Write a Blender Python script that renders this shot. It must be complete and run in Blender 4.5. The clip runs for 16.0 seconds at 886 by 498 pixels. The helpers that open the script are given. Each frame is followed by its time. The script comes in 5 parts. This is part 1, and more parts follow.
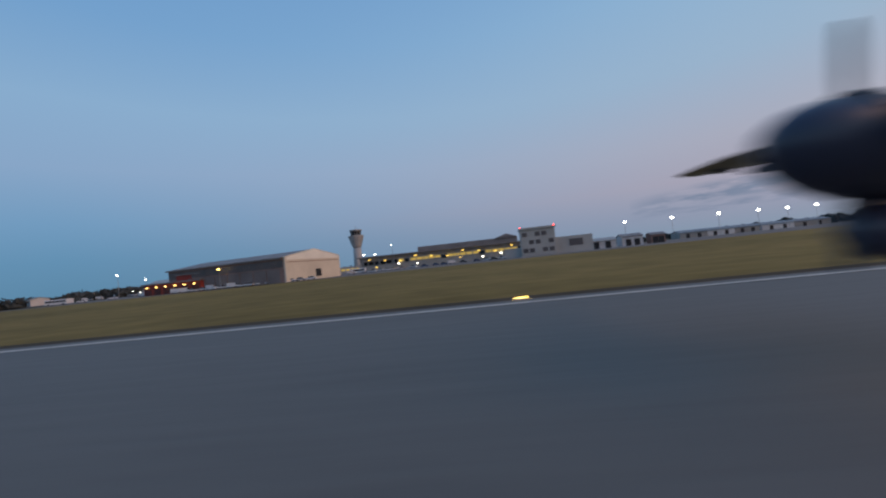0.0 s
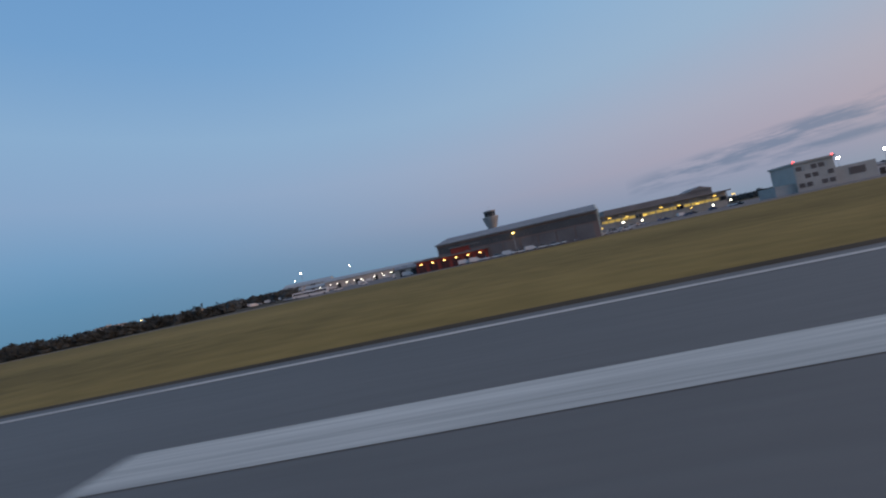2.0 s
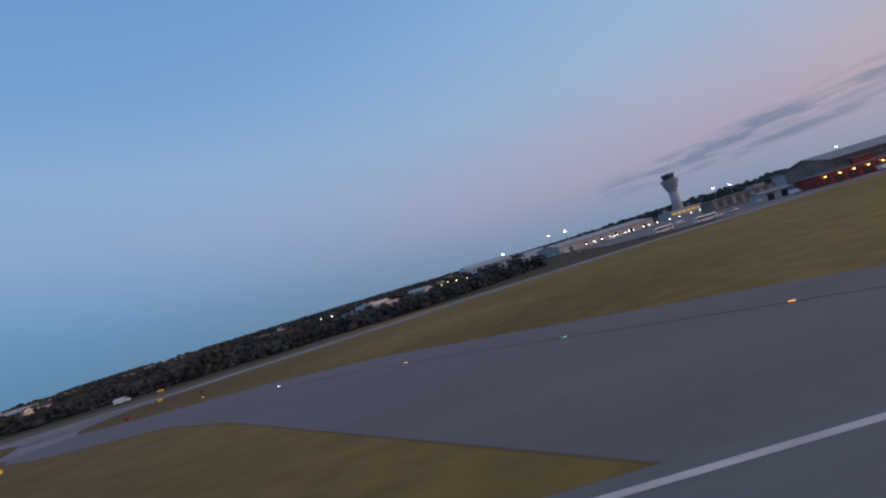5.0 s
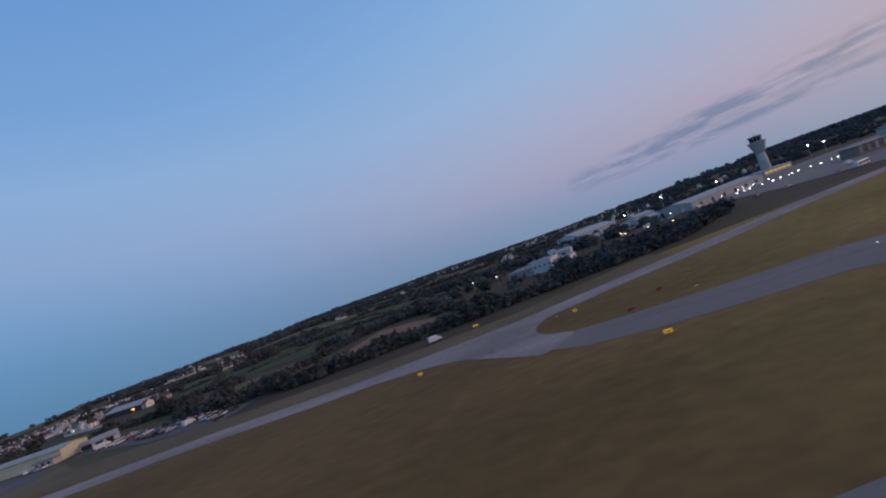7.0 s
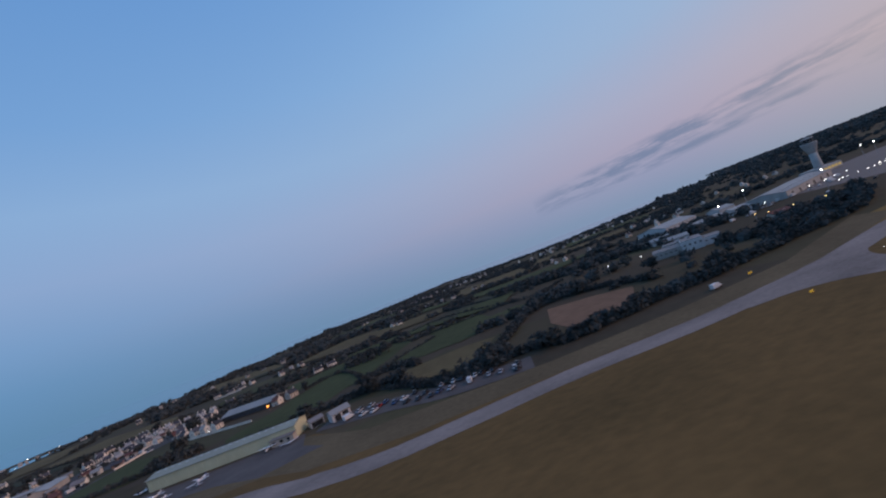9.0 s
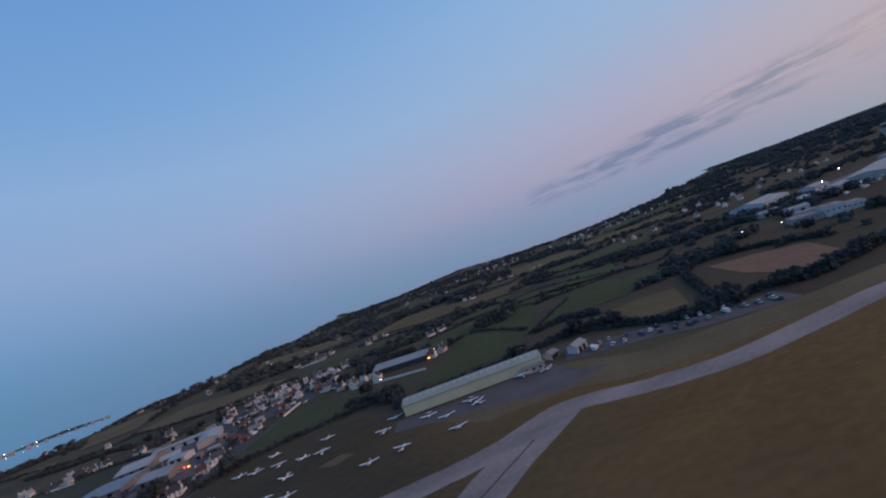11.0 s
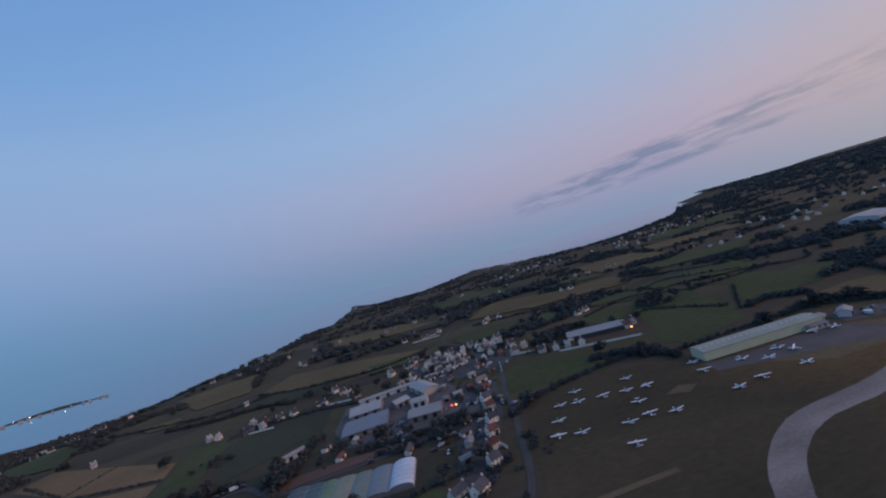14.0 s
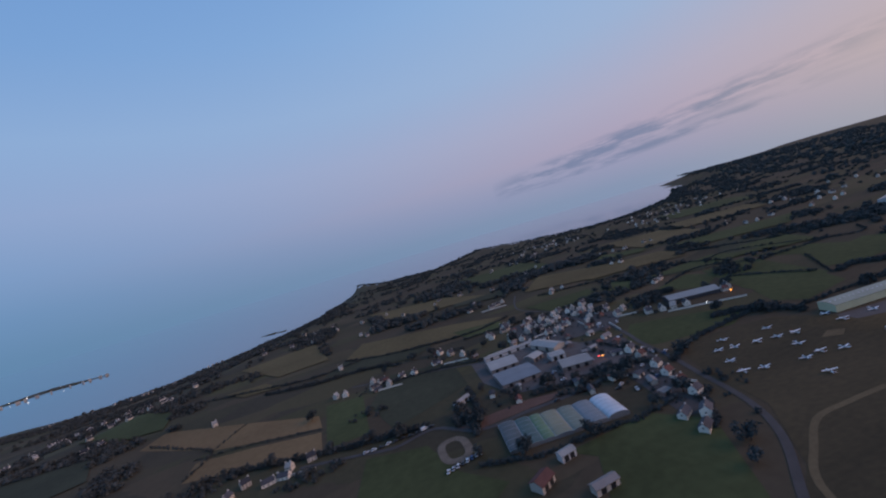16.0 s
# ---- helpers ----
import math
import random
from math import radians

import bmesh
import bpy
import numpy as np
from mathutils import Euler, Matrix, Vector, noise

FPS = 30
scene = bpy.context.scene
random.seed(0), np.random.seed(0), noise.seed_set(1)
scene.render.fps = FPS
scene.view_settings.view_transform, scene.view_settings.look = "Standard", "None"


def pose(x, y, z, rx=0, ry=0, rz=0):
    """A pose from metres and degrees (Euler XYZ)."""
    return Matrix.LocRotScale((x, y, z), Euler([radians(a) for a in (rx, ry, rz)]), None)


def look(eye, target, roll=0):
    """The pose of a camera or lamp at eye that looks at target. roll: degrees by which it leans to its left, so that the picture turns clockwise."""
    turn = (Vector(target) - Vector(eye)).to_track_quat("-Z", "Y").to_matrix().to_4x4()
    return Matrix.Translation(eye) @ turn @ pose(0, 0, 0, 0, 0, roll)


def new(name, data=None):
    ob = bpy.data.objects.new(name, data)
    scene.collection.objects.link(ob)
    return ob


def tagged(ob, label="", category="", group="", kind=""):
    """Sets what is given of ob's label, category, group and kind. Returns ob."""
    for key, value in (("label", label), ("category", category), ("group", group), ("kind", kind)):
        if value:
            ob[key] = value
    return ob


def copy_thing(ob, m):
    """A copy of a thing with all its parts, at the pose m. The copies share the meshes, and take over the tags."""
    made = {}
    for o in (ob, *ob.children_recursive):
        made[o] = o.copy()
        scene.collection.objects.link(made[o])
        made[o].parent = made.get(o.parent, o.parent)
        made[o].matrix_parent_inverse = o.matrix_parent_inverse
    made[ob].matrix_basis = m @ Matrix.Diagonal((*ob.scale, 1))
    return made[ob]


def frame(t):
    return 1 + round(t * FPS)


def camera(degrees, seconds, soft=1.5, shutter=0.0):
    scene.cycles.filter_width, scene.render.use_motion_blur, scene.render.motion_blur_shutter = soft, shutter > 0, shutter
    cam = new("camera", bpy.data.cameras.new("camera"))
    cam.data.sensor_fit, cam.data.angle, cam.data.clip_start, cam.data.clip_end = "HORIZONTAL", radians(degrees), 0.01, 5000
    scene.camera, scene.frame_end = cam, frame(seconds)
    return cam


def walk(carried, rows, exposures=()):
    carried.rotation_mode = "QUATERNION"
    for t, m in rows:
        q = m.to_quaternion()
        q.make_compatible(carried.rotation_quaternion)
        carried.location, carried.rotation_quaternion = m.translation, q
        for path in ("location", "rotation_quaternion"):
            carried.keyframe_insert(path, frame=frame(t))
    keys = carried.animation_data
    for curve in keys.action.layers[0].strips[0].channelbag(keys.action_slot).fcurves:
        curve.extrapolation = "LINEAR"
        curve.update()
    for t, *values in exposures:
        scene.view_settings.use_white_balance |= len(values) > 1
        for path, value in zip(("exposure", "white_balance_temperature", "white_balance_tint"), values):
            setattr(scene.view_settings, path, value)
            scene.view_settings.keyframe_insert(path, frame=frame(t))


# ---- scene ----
cam = camera(98.0, 16.0, soft=2.1, shutter=0.3)
PATH = [
    (0.0, pose(0.000, -0.000, 1.218, 91.77, 5.92, 4.03)),
    (0.5, pose(-17.685, -0.086, 1.291, 92.31, 6.57, 3.83)),
    (1.0, pose(-35.370, -0.162, 1.449, 92.48, 7.71, 3.85)),
    (1.5, pose(-53.043, -0.230, 1.627, 92.19, 9.28, 3.61)),
    (2.0, pose(-70.693, -0.289, 1.833, 91.81, 12.03, 4.47)),
    (2.5, pose(-88.312, -0.339, 2.111, 92.65, 14.45, 5.66)),
    (3.0, pose(-105.892, -0.383, 2.521, 94.32, 15.86, 5.64)),
    (3.5, pose(-123.425, -0.418, 3.118, 94.64, 16.53, 4.73)),
    (4.0, pose(-140.909, -0.447, 3.944, 94.54, 17.07, 2.94)),
    (4.2, pose(-147.887, -0.457, 4.345, 93.89, 16.74, 2.31)),
    (6.3, pose(-220.621, -0.500, 11.021, 93.31, 18.40, -0.10)),
    (6.5, pose(-227.498, -0.499, 11.866, 92.96, 18.80, -0.67)),
    (7.0, pose(-244.657, -0.493, 14.103, 92.29, 19.86, -1.97)),
    (7.5, pose(-261.772, -0.484, 16.496, 92.85, 20.26, -3.49)),
    (8.0, pose(-278.849, -0.470, 19.022, 92.33, 20.83, -4.75)),
    (8.5, pose(-295.897, -0.452, 21.662, 92.77, 21.00, -5.81)),
    (9.0, pose(-312.925, -0.431, 24.405, 93.95, 21.24, -6.43)),
    (9.5, pose(-329.944, -0.407, 27.242, 94.23, 21.09, -7.03)),
    (9.7, pose(-336.751, -0.397, 28.403, 94.16, 21.56, -7.29)),
    (11.8, pose(-408.505, -0.270, 41.358, 91.49, 17.48, -8.60)),
    (12.0, pose(-415.390, -0.257, 42.644, 92.18, 16.02, -8.70)),
    (12.5, pose(-432.667, -0.224, 45.870, 93.42, 16.51, -8.98)),
    (13.0, pose(-450.052, -0.190, 49.088, 92.80, 15.95, -9.51)),
    (13.5, pose(-467.569, -0.156, 52.279, 92.38, 14.94, -9.99)),
    (14.0, pose(-485.239, -0.122, 55.443, 91.88, 16.50, -10.49)),
    (14.5, pose(-503.090, -0.090, 58.626, 91.54, 16.54, -10.88)),
    (15.0, pose(-521.148, -0.058, 61.951, 91.34, 16.48, -11.68)),
    (15.5, pose(-539.442, -0.028, 65.661, 90.74, 17.20, -12.75)),
    (16.0, pose(-558.000, 0.000, 70.173, 88.22, 16.29, -13.44)),
]
walk(cam, PATH, [(0.0, 0.0, 6950, 2), (2.0, 0.0, 6950, 3), (4.2, 0.0, 6950, 7), (6.3, 0.0, 6500, 10), (9.5, 0.0, 6500, 8), (12.5, 0.0, 6500, 10), (16.0, 0.0, 6600, 12)])

# ---------------------------------------------------------------- sky and light
world = bpy.data.worlds.new("dusk_sky")
scene.world = world
world.use_nodes = True
wt = world.node_tree
wt.nodes.clear()


def wnode(kind, **props):
    n = wt.nodes.new(kind)
    for k, v in props.items():
        n.inputs[k].default_value = v
    return n


def srgb(r, g, b):
    f = lambda c: c / 255 / 12.92 if c <= 10 else ((c / 255 + 0.055) / 1.055) ** 2.4
    return (f(r), f(g), f(b), 1.0)


def ramp_of(tree, stops):
    n = tree.nodes.new("ShaderNodeValToRGB")
    els = n.color_ramp.elements
    while len(els) < len(stops):
        els.new(0.5)
    for e, (p, c) in zip(els, stops):
        e.position, e.color = p, c
    return n


coord = wnode("ShaderNodeTexCoord")
split = wnode("ShaderNodeSeparateXYZ")
wt.links.new(coord.outputs["Generated"], split.inputs[0])
height = wnode("ShaderNodeMapRange")
height.inputs["From Min"].default_value, height.inputs["From Max"].default_value = -0.2, 1.0
wt.links.new(split.outputs["Z"], height.inputs["Value"])


def hz(z):
    return (z + 0.2) / 1.2


cool = ramp_of(wt, [(hz(-0.2), srgb(80, 124, 160)), (hz(0.0), srgb(92, 134, 172)), (hz(0.07), srgb(99, 143, 185)), (hz(0.14), srgb(114, 154, 198)),
                    (hz(0.24), srgb(136, 165, 207)), (hz(0.36), srgb(136, 171, 214)), (hz(0.5), srgb(112, 157, 211)), (hz(0.75), srgb(90, 140, 202)), (1.0, srgb(80, 128, 198))])
warm = ramp_of(wt, [(hz(-0.2), srgb(118, 148, 180)), (hz(0.0), srgb(136, 151, 179)), (hz(0.05), srgb(153, 155, 183)), (hz(0.12), srgb(174, 164, 186)),
                    (hz(0.2), srgb(173, 172, 196)), (hz(0.34), srgb(156, 179, 212)), (hz(0.5), srgb(146, 180, 220)), (hz(0.75), srgb(112, 158, 216)), (1.0, srgb(90, 138, 206))])
for n in (cool, warm):
    wt.links.new(height.outputs[0], n.inputs[0])
side = wnode("ShaderNodeMapRange")
side.inputs["From Min"].default_value, side.inputs["From Max"].default_value = -0.75, 0.75
wt.links.new(split.outputs["X"], side.inputs["Value"])
blend = wt.nodes.new("ShaderNodeMix")
blend.data_type = "RGBA"
wt.links.new(side.outputs[0], blend.inputs["Factor"])
wt.links.new(cool.outputs[0], blend.inputs["A"])
wt.links.new(warm.outputs[0], blend.inputs["B"])


def wmath(op, a, b=0.0, c=0.0):
    n = wt.nodes.new("ShaderNodeMath")
    n.operation = op
    for i, v in enumerate((a, b, c)):
        if isinstance(v, (int, float)):
            n.inputs[i].default_value = v
        else:
            wt.links.new(v, n.inputs[i])
    return n.outputs[0]


# thin streaks of evening cloud low over the horizon
stretch = wnode("ShaderNodeMapping")
stretch.inputs["Scale"].default_value, stretch.inputs["Rotation"].default_value = (6.5, 6.5, 42.0), (0.0, radians(7), 0.0)
wt.links.new(coord.outputs["Generated"], stretch.inputs["Vector"])
wisps = wnode("ShaderNodeTexNoise", Scale=1.6, Detail=6.0, Roughness=0.6)
wt.links.new(stretch.outputs[0], wisps.inputs["Vector"])


def streak(x0, z0, x1, z1, half):
    """How far a direction lies inside a slanting band of the sky."""
    along = wmath("DIVIDE", wmath("SUBTRACT", split.outputs["X"], x0), x1 - x0)
    mid = wmath("MULTIPLY_ADD", along, z1 - z0, z0)
    off = wmath("DIVIDE", wmath("ABSOLUTE", wmath("SUBTRACT", split.outputs["Z"], mid)), half)
    across = wmath("MAXIMUM", wmath("SUBTRACT", 1.0, off), 0.0)
    ends = wmath("MAXIMUM", wmath("MULTIPLY", wmath("MULTIPLY", along, wmath("SUBTRACT", 1.0, along)), 4.0), 0.0)
    north = wmath("GREATER_THAN", split.outputs["Y"], 0.0)
    return wmath("MULTIPLY", wmath("MULTIPLY", across, wmath("POWER", ends, 0.5)), north)


band = wmath("MAXIMUM", streak(0.38, 0.068, 0.92, 0.130, 0.030), wmath("MULTIPLY", streak(0.45, 0.05, 0.90, 0.085, 0.014), 0.8))
thick = wmath("MULTIPLY", wmath("MINIMUM", wmath("MULTIPLY", band, 1.6), 1.0), wmath("MINIMUM", wmath("MAXIMUM", wmath("MULTIPLY", wmath("SUBTRACT", wisps.outputs[0], 0.41), 5.5), 0.0), 1.0))
cloudy = wt.nodes.new("ShaderNodeMix")
cloudy.data_type = "RGBA"
wt.links.new(wmath("MULTIPLY", thick, 0.8), cloudy.inputs["Factor"])
wt.links.new(blend.outputs["Result"], cloudy.inputs["A"])
cloudy.inputs["B"].default_value = srgb(112, 128, 160)
# afterglow where the sun has set
west = wmath("MINIMUM", wmath("POWER", wmath("MULTIPLY", wmath("MAXIMUM", wmath("SUBTRACT", split.outputs["X"], 0.60), 0.0), 2.3), 2.0), 0.5)
low = wmath("MAXIMUM", wmath("SUBTRACT", 1.0, wmath("ABSOLUTE", wmath("MULTIPLY", wmath("SUBTRACT", split.outputs["Z"], 0.1), 2.6))), 0.0)
dusk = wt.nodes.new("ShaderNodeMix")
dusk.data_type = "RGBA"
wt.links.new(wmath("MULTIPLY", west, low), dusk.inputs["Factor"])
wt.links.new(cloudy.outputs["Result"], dusk.inputs["A"])
dusk.inputs["B"].default_value = (0.61, 0.49, 0.40, 1.0)
sky = wnode("ShaderNodeBackground", Strength=1.0)
wt.links.new(dusk.outputs["Result"], sky.inputs["Color"])
wout = wnode("ShaderNodeOutputWorld")
wt.links.new(sky.outputs[0], wout.inputs[0])

glow = new("evening_sun", bpy.data.lights.new("evening_sun", "SUN"))
glow.data.energy, glow.data.angle, glow.data.color = 1.3, radians(45), (1.0, 0.54, 0.34)
glow.matrix_world = look((0, 0, 0), (-0.85, 0.30, -0.42))

# ---------------------------------------------------------------- materials


def material(name, base, rough=0.85, metal=0.0, vary=0.25, scale=1.0, bump=0.0, second=None, spec=0.3, emit=None, power=0.0, per_object=0.0):
    """A surface with grain and stains at two scales."""
    m = bpy.data.materials.new(name)
    m.use_nodes = True
    t = m.node_tree
    b = t.nodes["Principled BSDF"]
    b.inputs["Roughness"].default_value, b.inputs["Metallic"].default_value = rough, metal
    b.inputs["Specular IOR Level"].default_value = spec
    geo = t.nodes.new("ShaderNodeNewGeometry")
    fine, wide = t.nodes.new("ShaderNodeTexNoise"), t.nodes.new("ShaderNodeTexNoise")
    fine.inputs["Scale"].default_value, wide.inputs["Scale"].default_value = 6.0 * scale, 0.35 * scale
    fine.inputs["Detail"].default_value, wide.inputs["Detail"].default_value = 6, 4
    for n in (fine, wide):
        t.links.new(geo.outputs["Position"], n.inputs["Vector"])
    lo = tuple(c * (1 - vary) for c in base[:3]) + (1,)
    hi = tuple(min(1, c * (1 + vary)) for c in (second or base)[:3]) + (1,)
    r = ramp_of(t, [(0.3, lo), (0.7, hi)])
    add = t.nodes.new("ShaderNodeMath")
    add.operation = "MULTIPLY_ADD"
    add.inputs[1].default_value = 0.4
    t.links.new(fine.outputs[0], add.inputs[0])
    mul = t.nodes.new("ShaderNodeMath")
    mul.operation = "MULTIPLY"
    mul.inputs[1].default_value = 0.6
    t.links.new(wide.outputs[0], mul.inputs[0])
    t.links.new(mul.outputs[0], add.inputs[2])
    t.links.new(add.outputs[0], r.inputs[0])
    colour = r.outputs[0]
    if per_object:
        info, hsv, mr = t.nodes.new("ShaderNodeObjectInfo"), t.nodes.new("ShaderNodeHueSaturation"), t.nodes.new("ShaderNodeMapRange")
        mr.inputs["To Min"].default_value, mr.inputs["To Max"].default_value = 1 - per_object, 1 + per_object
        t.links.new(info.outputs["Random"], mr.inputs["Value"])
        t.links.new(mr.outputs[0], hsv.inputs["Value"])
        t.links.new(colour, hsv.inputs["Color"])
        colour = hsv.outputs[0]
    t.links.new(colour, b.inputs["Base Color"])
    if bump:
        bp = t.nodes.new("ShaderNodeBump")
        bp.inputs["Strength"].default_value, bp.inputs["Distance"].default_value = bump, 0.05 / scale
        t.links.new(fine.outputs[0], bp.inputs["Height"])
        t.links.new(bp.outputs[0], b.inputs["Normal"])
    if emit:
        b.inputs["Emission Color"].default_value, b.inputs["Emission Strength"].default_value = (*emit[:3], 1), power
    return m


ASPHALT = material("asphalt", (0.131, 0.124, 0.108), 0.75, vary=0.16, scale=0.6, bump=0.2, spec=0.4)
SHOULDER = material("shoulder_asphalt", (0.150, 0.126, 0.112), 0.8, vary=0.14, scale=0.6)
YARD = material("grey_yard_tarmac", (0.095, 0.080, 0.074), 0.85, vary=0.3, scale=0.5)
REDGROUND = material("reddish_worn_ground", (0.125, 0.075, 0.058), 0.95, vary=0.3, scale=0.2, spec=0.1)
LANE = material("dark_lane_asphalt", (0.062, 0.056, 0.053), 0.85, vary=0.25, scale=0.6)
TAXI = material("taxiway_concrete", (0.215, 0.176, 0.153), 0.85, vary=0.45, scale=0.3)
PAINT = material("white_line_paint", (0.50, 0.45, 0.38), 0.7, vary=0.25, scale=2)


def drawn_out(m, along=0.06, across=3.0):
    """Stretch a surface's grain along the runway: tyre wear and rolled joints."""
    t = m.node_tree
    for n in [n for n in t.nodes if n.type == "TEX_NOISE"]:
        geo, turn = t.nodes.new("ShaderNodeNewGeometry"), t.nodes.new("ShaderNodeMapping")
        turn.inputs["Scale"].default_value = (along, across, 1.0)
        t.links.new(geo.outputs["Position"], turn.inputs["Vector"])
        t.links.new(turn.outputs[0], n.inputs["Vector"])
    return m


AMBERLINE = material("amber_line_paint", (0.34, 0.21, 0.06), 0.7, vary=0.35, scale=2)
WORNPAINT = drawn_out(material("worn_touchdown_paint", (0.30, 0.295, 0.255), 0.75, vary=0.42, scale=2.2, second=(0.42, 0.405, 0.345)), 0.03, 1.0)
YELLOW = material("yellow_line_paint", (0.168, 0.141, 0.118), 0.7, vary=0.3, scale=2)


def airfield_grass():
    """Yellow dry grass, browner westward, partly cabin-window glare and vignetting put into its colour."""
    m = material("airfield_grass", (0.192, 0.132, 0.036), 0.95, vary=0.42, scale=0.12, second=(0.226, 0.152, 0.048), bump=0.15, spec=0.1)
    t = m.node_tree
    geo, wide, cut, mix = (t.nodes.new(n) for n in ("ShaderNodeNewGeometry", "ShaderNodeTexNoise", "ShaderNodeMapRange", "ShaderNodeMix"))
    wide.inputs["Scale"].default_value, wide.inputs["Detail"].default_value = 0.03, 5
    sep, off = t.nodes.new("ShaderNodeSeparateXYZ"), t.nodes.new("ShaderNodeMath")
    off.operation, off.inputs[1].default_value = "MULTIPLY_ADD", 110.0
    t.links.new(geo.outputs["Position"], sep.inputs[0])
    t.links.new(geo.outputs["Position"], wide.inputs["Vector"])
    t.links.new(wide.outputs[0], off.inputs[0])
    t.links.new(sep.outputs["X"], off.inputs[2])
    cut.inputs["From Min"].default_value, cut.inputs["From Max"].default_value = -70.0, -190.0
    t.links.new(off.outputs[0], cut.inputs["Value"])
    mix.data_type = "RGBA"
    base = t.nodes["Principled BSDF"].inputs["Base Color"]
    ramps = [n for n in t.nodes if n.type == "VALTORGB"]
    # the brown carries the orange window reflection in its colour
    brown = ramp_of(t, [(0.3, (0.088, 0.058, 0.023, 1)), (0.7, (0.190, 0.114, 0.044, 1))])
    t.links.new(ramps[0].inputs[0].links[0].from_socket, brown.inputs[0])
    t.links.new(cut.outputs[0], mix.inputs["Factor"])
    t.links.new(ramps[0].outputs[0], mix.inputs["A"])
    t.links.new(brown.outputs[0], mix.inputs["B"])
    # duller, darker grass where the light aircraft park
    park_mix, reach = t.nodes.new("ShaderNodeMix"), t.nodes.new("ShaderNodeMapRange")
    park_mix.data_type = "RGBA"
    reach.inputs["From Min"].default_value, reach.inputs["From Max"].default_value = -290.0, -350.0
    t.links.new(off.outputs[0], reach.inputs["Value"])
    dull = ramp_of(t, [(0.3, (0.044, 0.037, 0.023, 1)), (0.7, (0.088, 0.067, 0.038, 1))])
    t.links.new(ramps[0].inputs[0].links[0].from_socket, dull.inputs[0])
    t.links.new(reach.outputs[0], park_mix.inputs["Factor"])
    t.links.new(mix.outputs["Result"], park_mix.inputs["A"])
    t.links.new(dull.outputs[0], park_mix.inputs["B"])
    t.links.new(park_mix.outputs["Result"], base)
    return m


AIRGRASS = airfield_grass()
drawn_out(ASPHALT, 0.12, 1.2)
drawn_out(SHOULDER, 0.3, 1.0)
drawn_out(TAXI, 0.5, 1.6)
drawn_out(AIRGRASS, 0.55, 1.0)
PALE_GRASS = material("worn_pale_grass", (0.130, 0.097, 0.055), 0.95, vary=0.3, scale=0.15, spec=0.1)


def countryside():
    """Rough ground in a patchwork of dim pasture, scrub and bare strips."""
    m = material("rough_ground", (0.066, 0.052, 0.034), 0.95, vary=0.45, scale=0.06, second=(0.084, 0.064, 0.040), spec=0.1)
    t = m.node_tree
    geo, turn, cells, mix, bend, add = (t.nodes.new(n) for n in ("ShaderNodeNewGeometry", "ShaderNodeMapping", "ShaderNodeTexVoronoi", "ShaderNodeMix", "ShaderNodeTexNoise", "ShaderNodeVectorMath"))
    turn.inputs["Rotation"].default_value, turn.inputs["Scale"].default_value = (0, 0, radians(28)), (0.016, 0.042, 0.0)
    bend.inputs["Scale"].default_value, bend.inputs["Detail"].default_value = 3.0, 3
    add.operation = "MULTIPLY_ADD"
    add.inputs[1].default_value = (0.25, 0.25, 0.0)
    t.links.new(geo.outputs["Position"], turn.inputs["Vector"])
    t.links.new(turn.outputs[0], bend.inputs["Vector"])
    t.links.new(bend.outputs["Color"], add.inputs[0])
    t.links.new(turn.outputs[0], add.inputs[2])
    t.links.new(add.outputs[0], cells.inputs["Vector"])
    cells.inputs["Scale"].default_value = 1.0
    pick = t.nodes.new("ShaderNodeSeparateColor")
    t.links.new(cells.outputs["Color"], pick.inputs[0])
    tint = ramp_of(t, [(0.0, (0.044, 0.040, 0.028, 1)), (0.3, (0.066, 0.064, 0.030, 1)), (0.5, (0.074, 0.055, 0.036, 1)), (0.7, (0.052, 0.046, 0.032, 1)), (0.85, (0.098, 0.072, 0.044, 1)), (1.0, (0.080, 0.078, 0.034, 1))])
    t.links.new(pick.outputs[0], tint.inputs[0])
    mix.data_type = "RGBA"
    mix.inputs["Factor"].default_value = 0.62
    ramps = [n for n in t.nodes if n.type == "VALTORGB"]
    t.links.new(ramps[0].outputs[0], mix.inputs["A"])
    t.links.new(tint.outputs[0], mix.inputs["B"])
    t.links.new(mix.outputs["Result"], t.nodes["Principled BSDF"].inputs["Base Color"])
    return m


LAND = countryside()
SEA = material("sea_water", (0.09, 0.18, 0.24), 0.04, vary=0.05, scale=0.02, spec=0.5)
BRICK = material("weathered_brick", (0.25, 0.165, 0.14), 0.9, vary=0.3, scale=0.8)
RUSTDOOR = material("dull_brown_door", (0.195, 0.160, 0.150), 0.8, vary=0.3, scale=0.6)
DULLGLASS = material("dusty_window_glass", (0.105, 0.092, 0.090), 0.35, vary=0.3, scale=0.8)
VERGE = material("dark_soil_verge", (0.075, 0.056, 0.036), 0.95, vary=0.4, scale=0.8, spec=0.1)
GABLE = material("cream_gable_render", (0.56, 0.51, 0.42), 0.9, vary=0.16, scale=0.6)
GABLETOP = material("pale_gable_paint", (0.72, 0.70, 0.62), 0.8, vary=0.14, scale=0.6)
OFFICE = material("weathered_grey_facade", (0.40, 0.385, 0.355), 0.85, vary=0.2, scale=0.6)
RENDER = material("pale_render", (0.42, 0.38, 0.33), 0.9, vary=0.18, scale=0.8)
SHEETROOF = material("grey_sheet_roof", (0.205, 0.185, 0.175), 0.6, vary=0.25, scale=0.5)
PLANEWHITE = material("white_aircraft_paint", (0.80, 0.80, 0.80), 0.4, vary=0.06)
WHITE = material("white_paint", (0.50, 0.50, 0.50), 0.6, vary=0.12, scale=1.5)
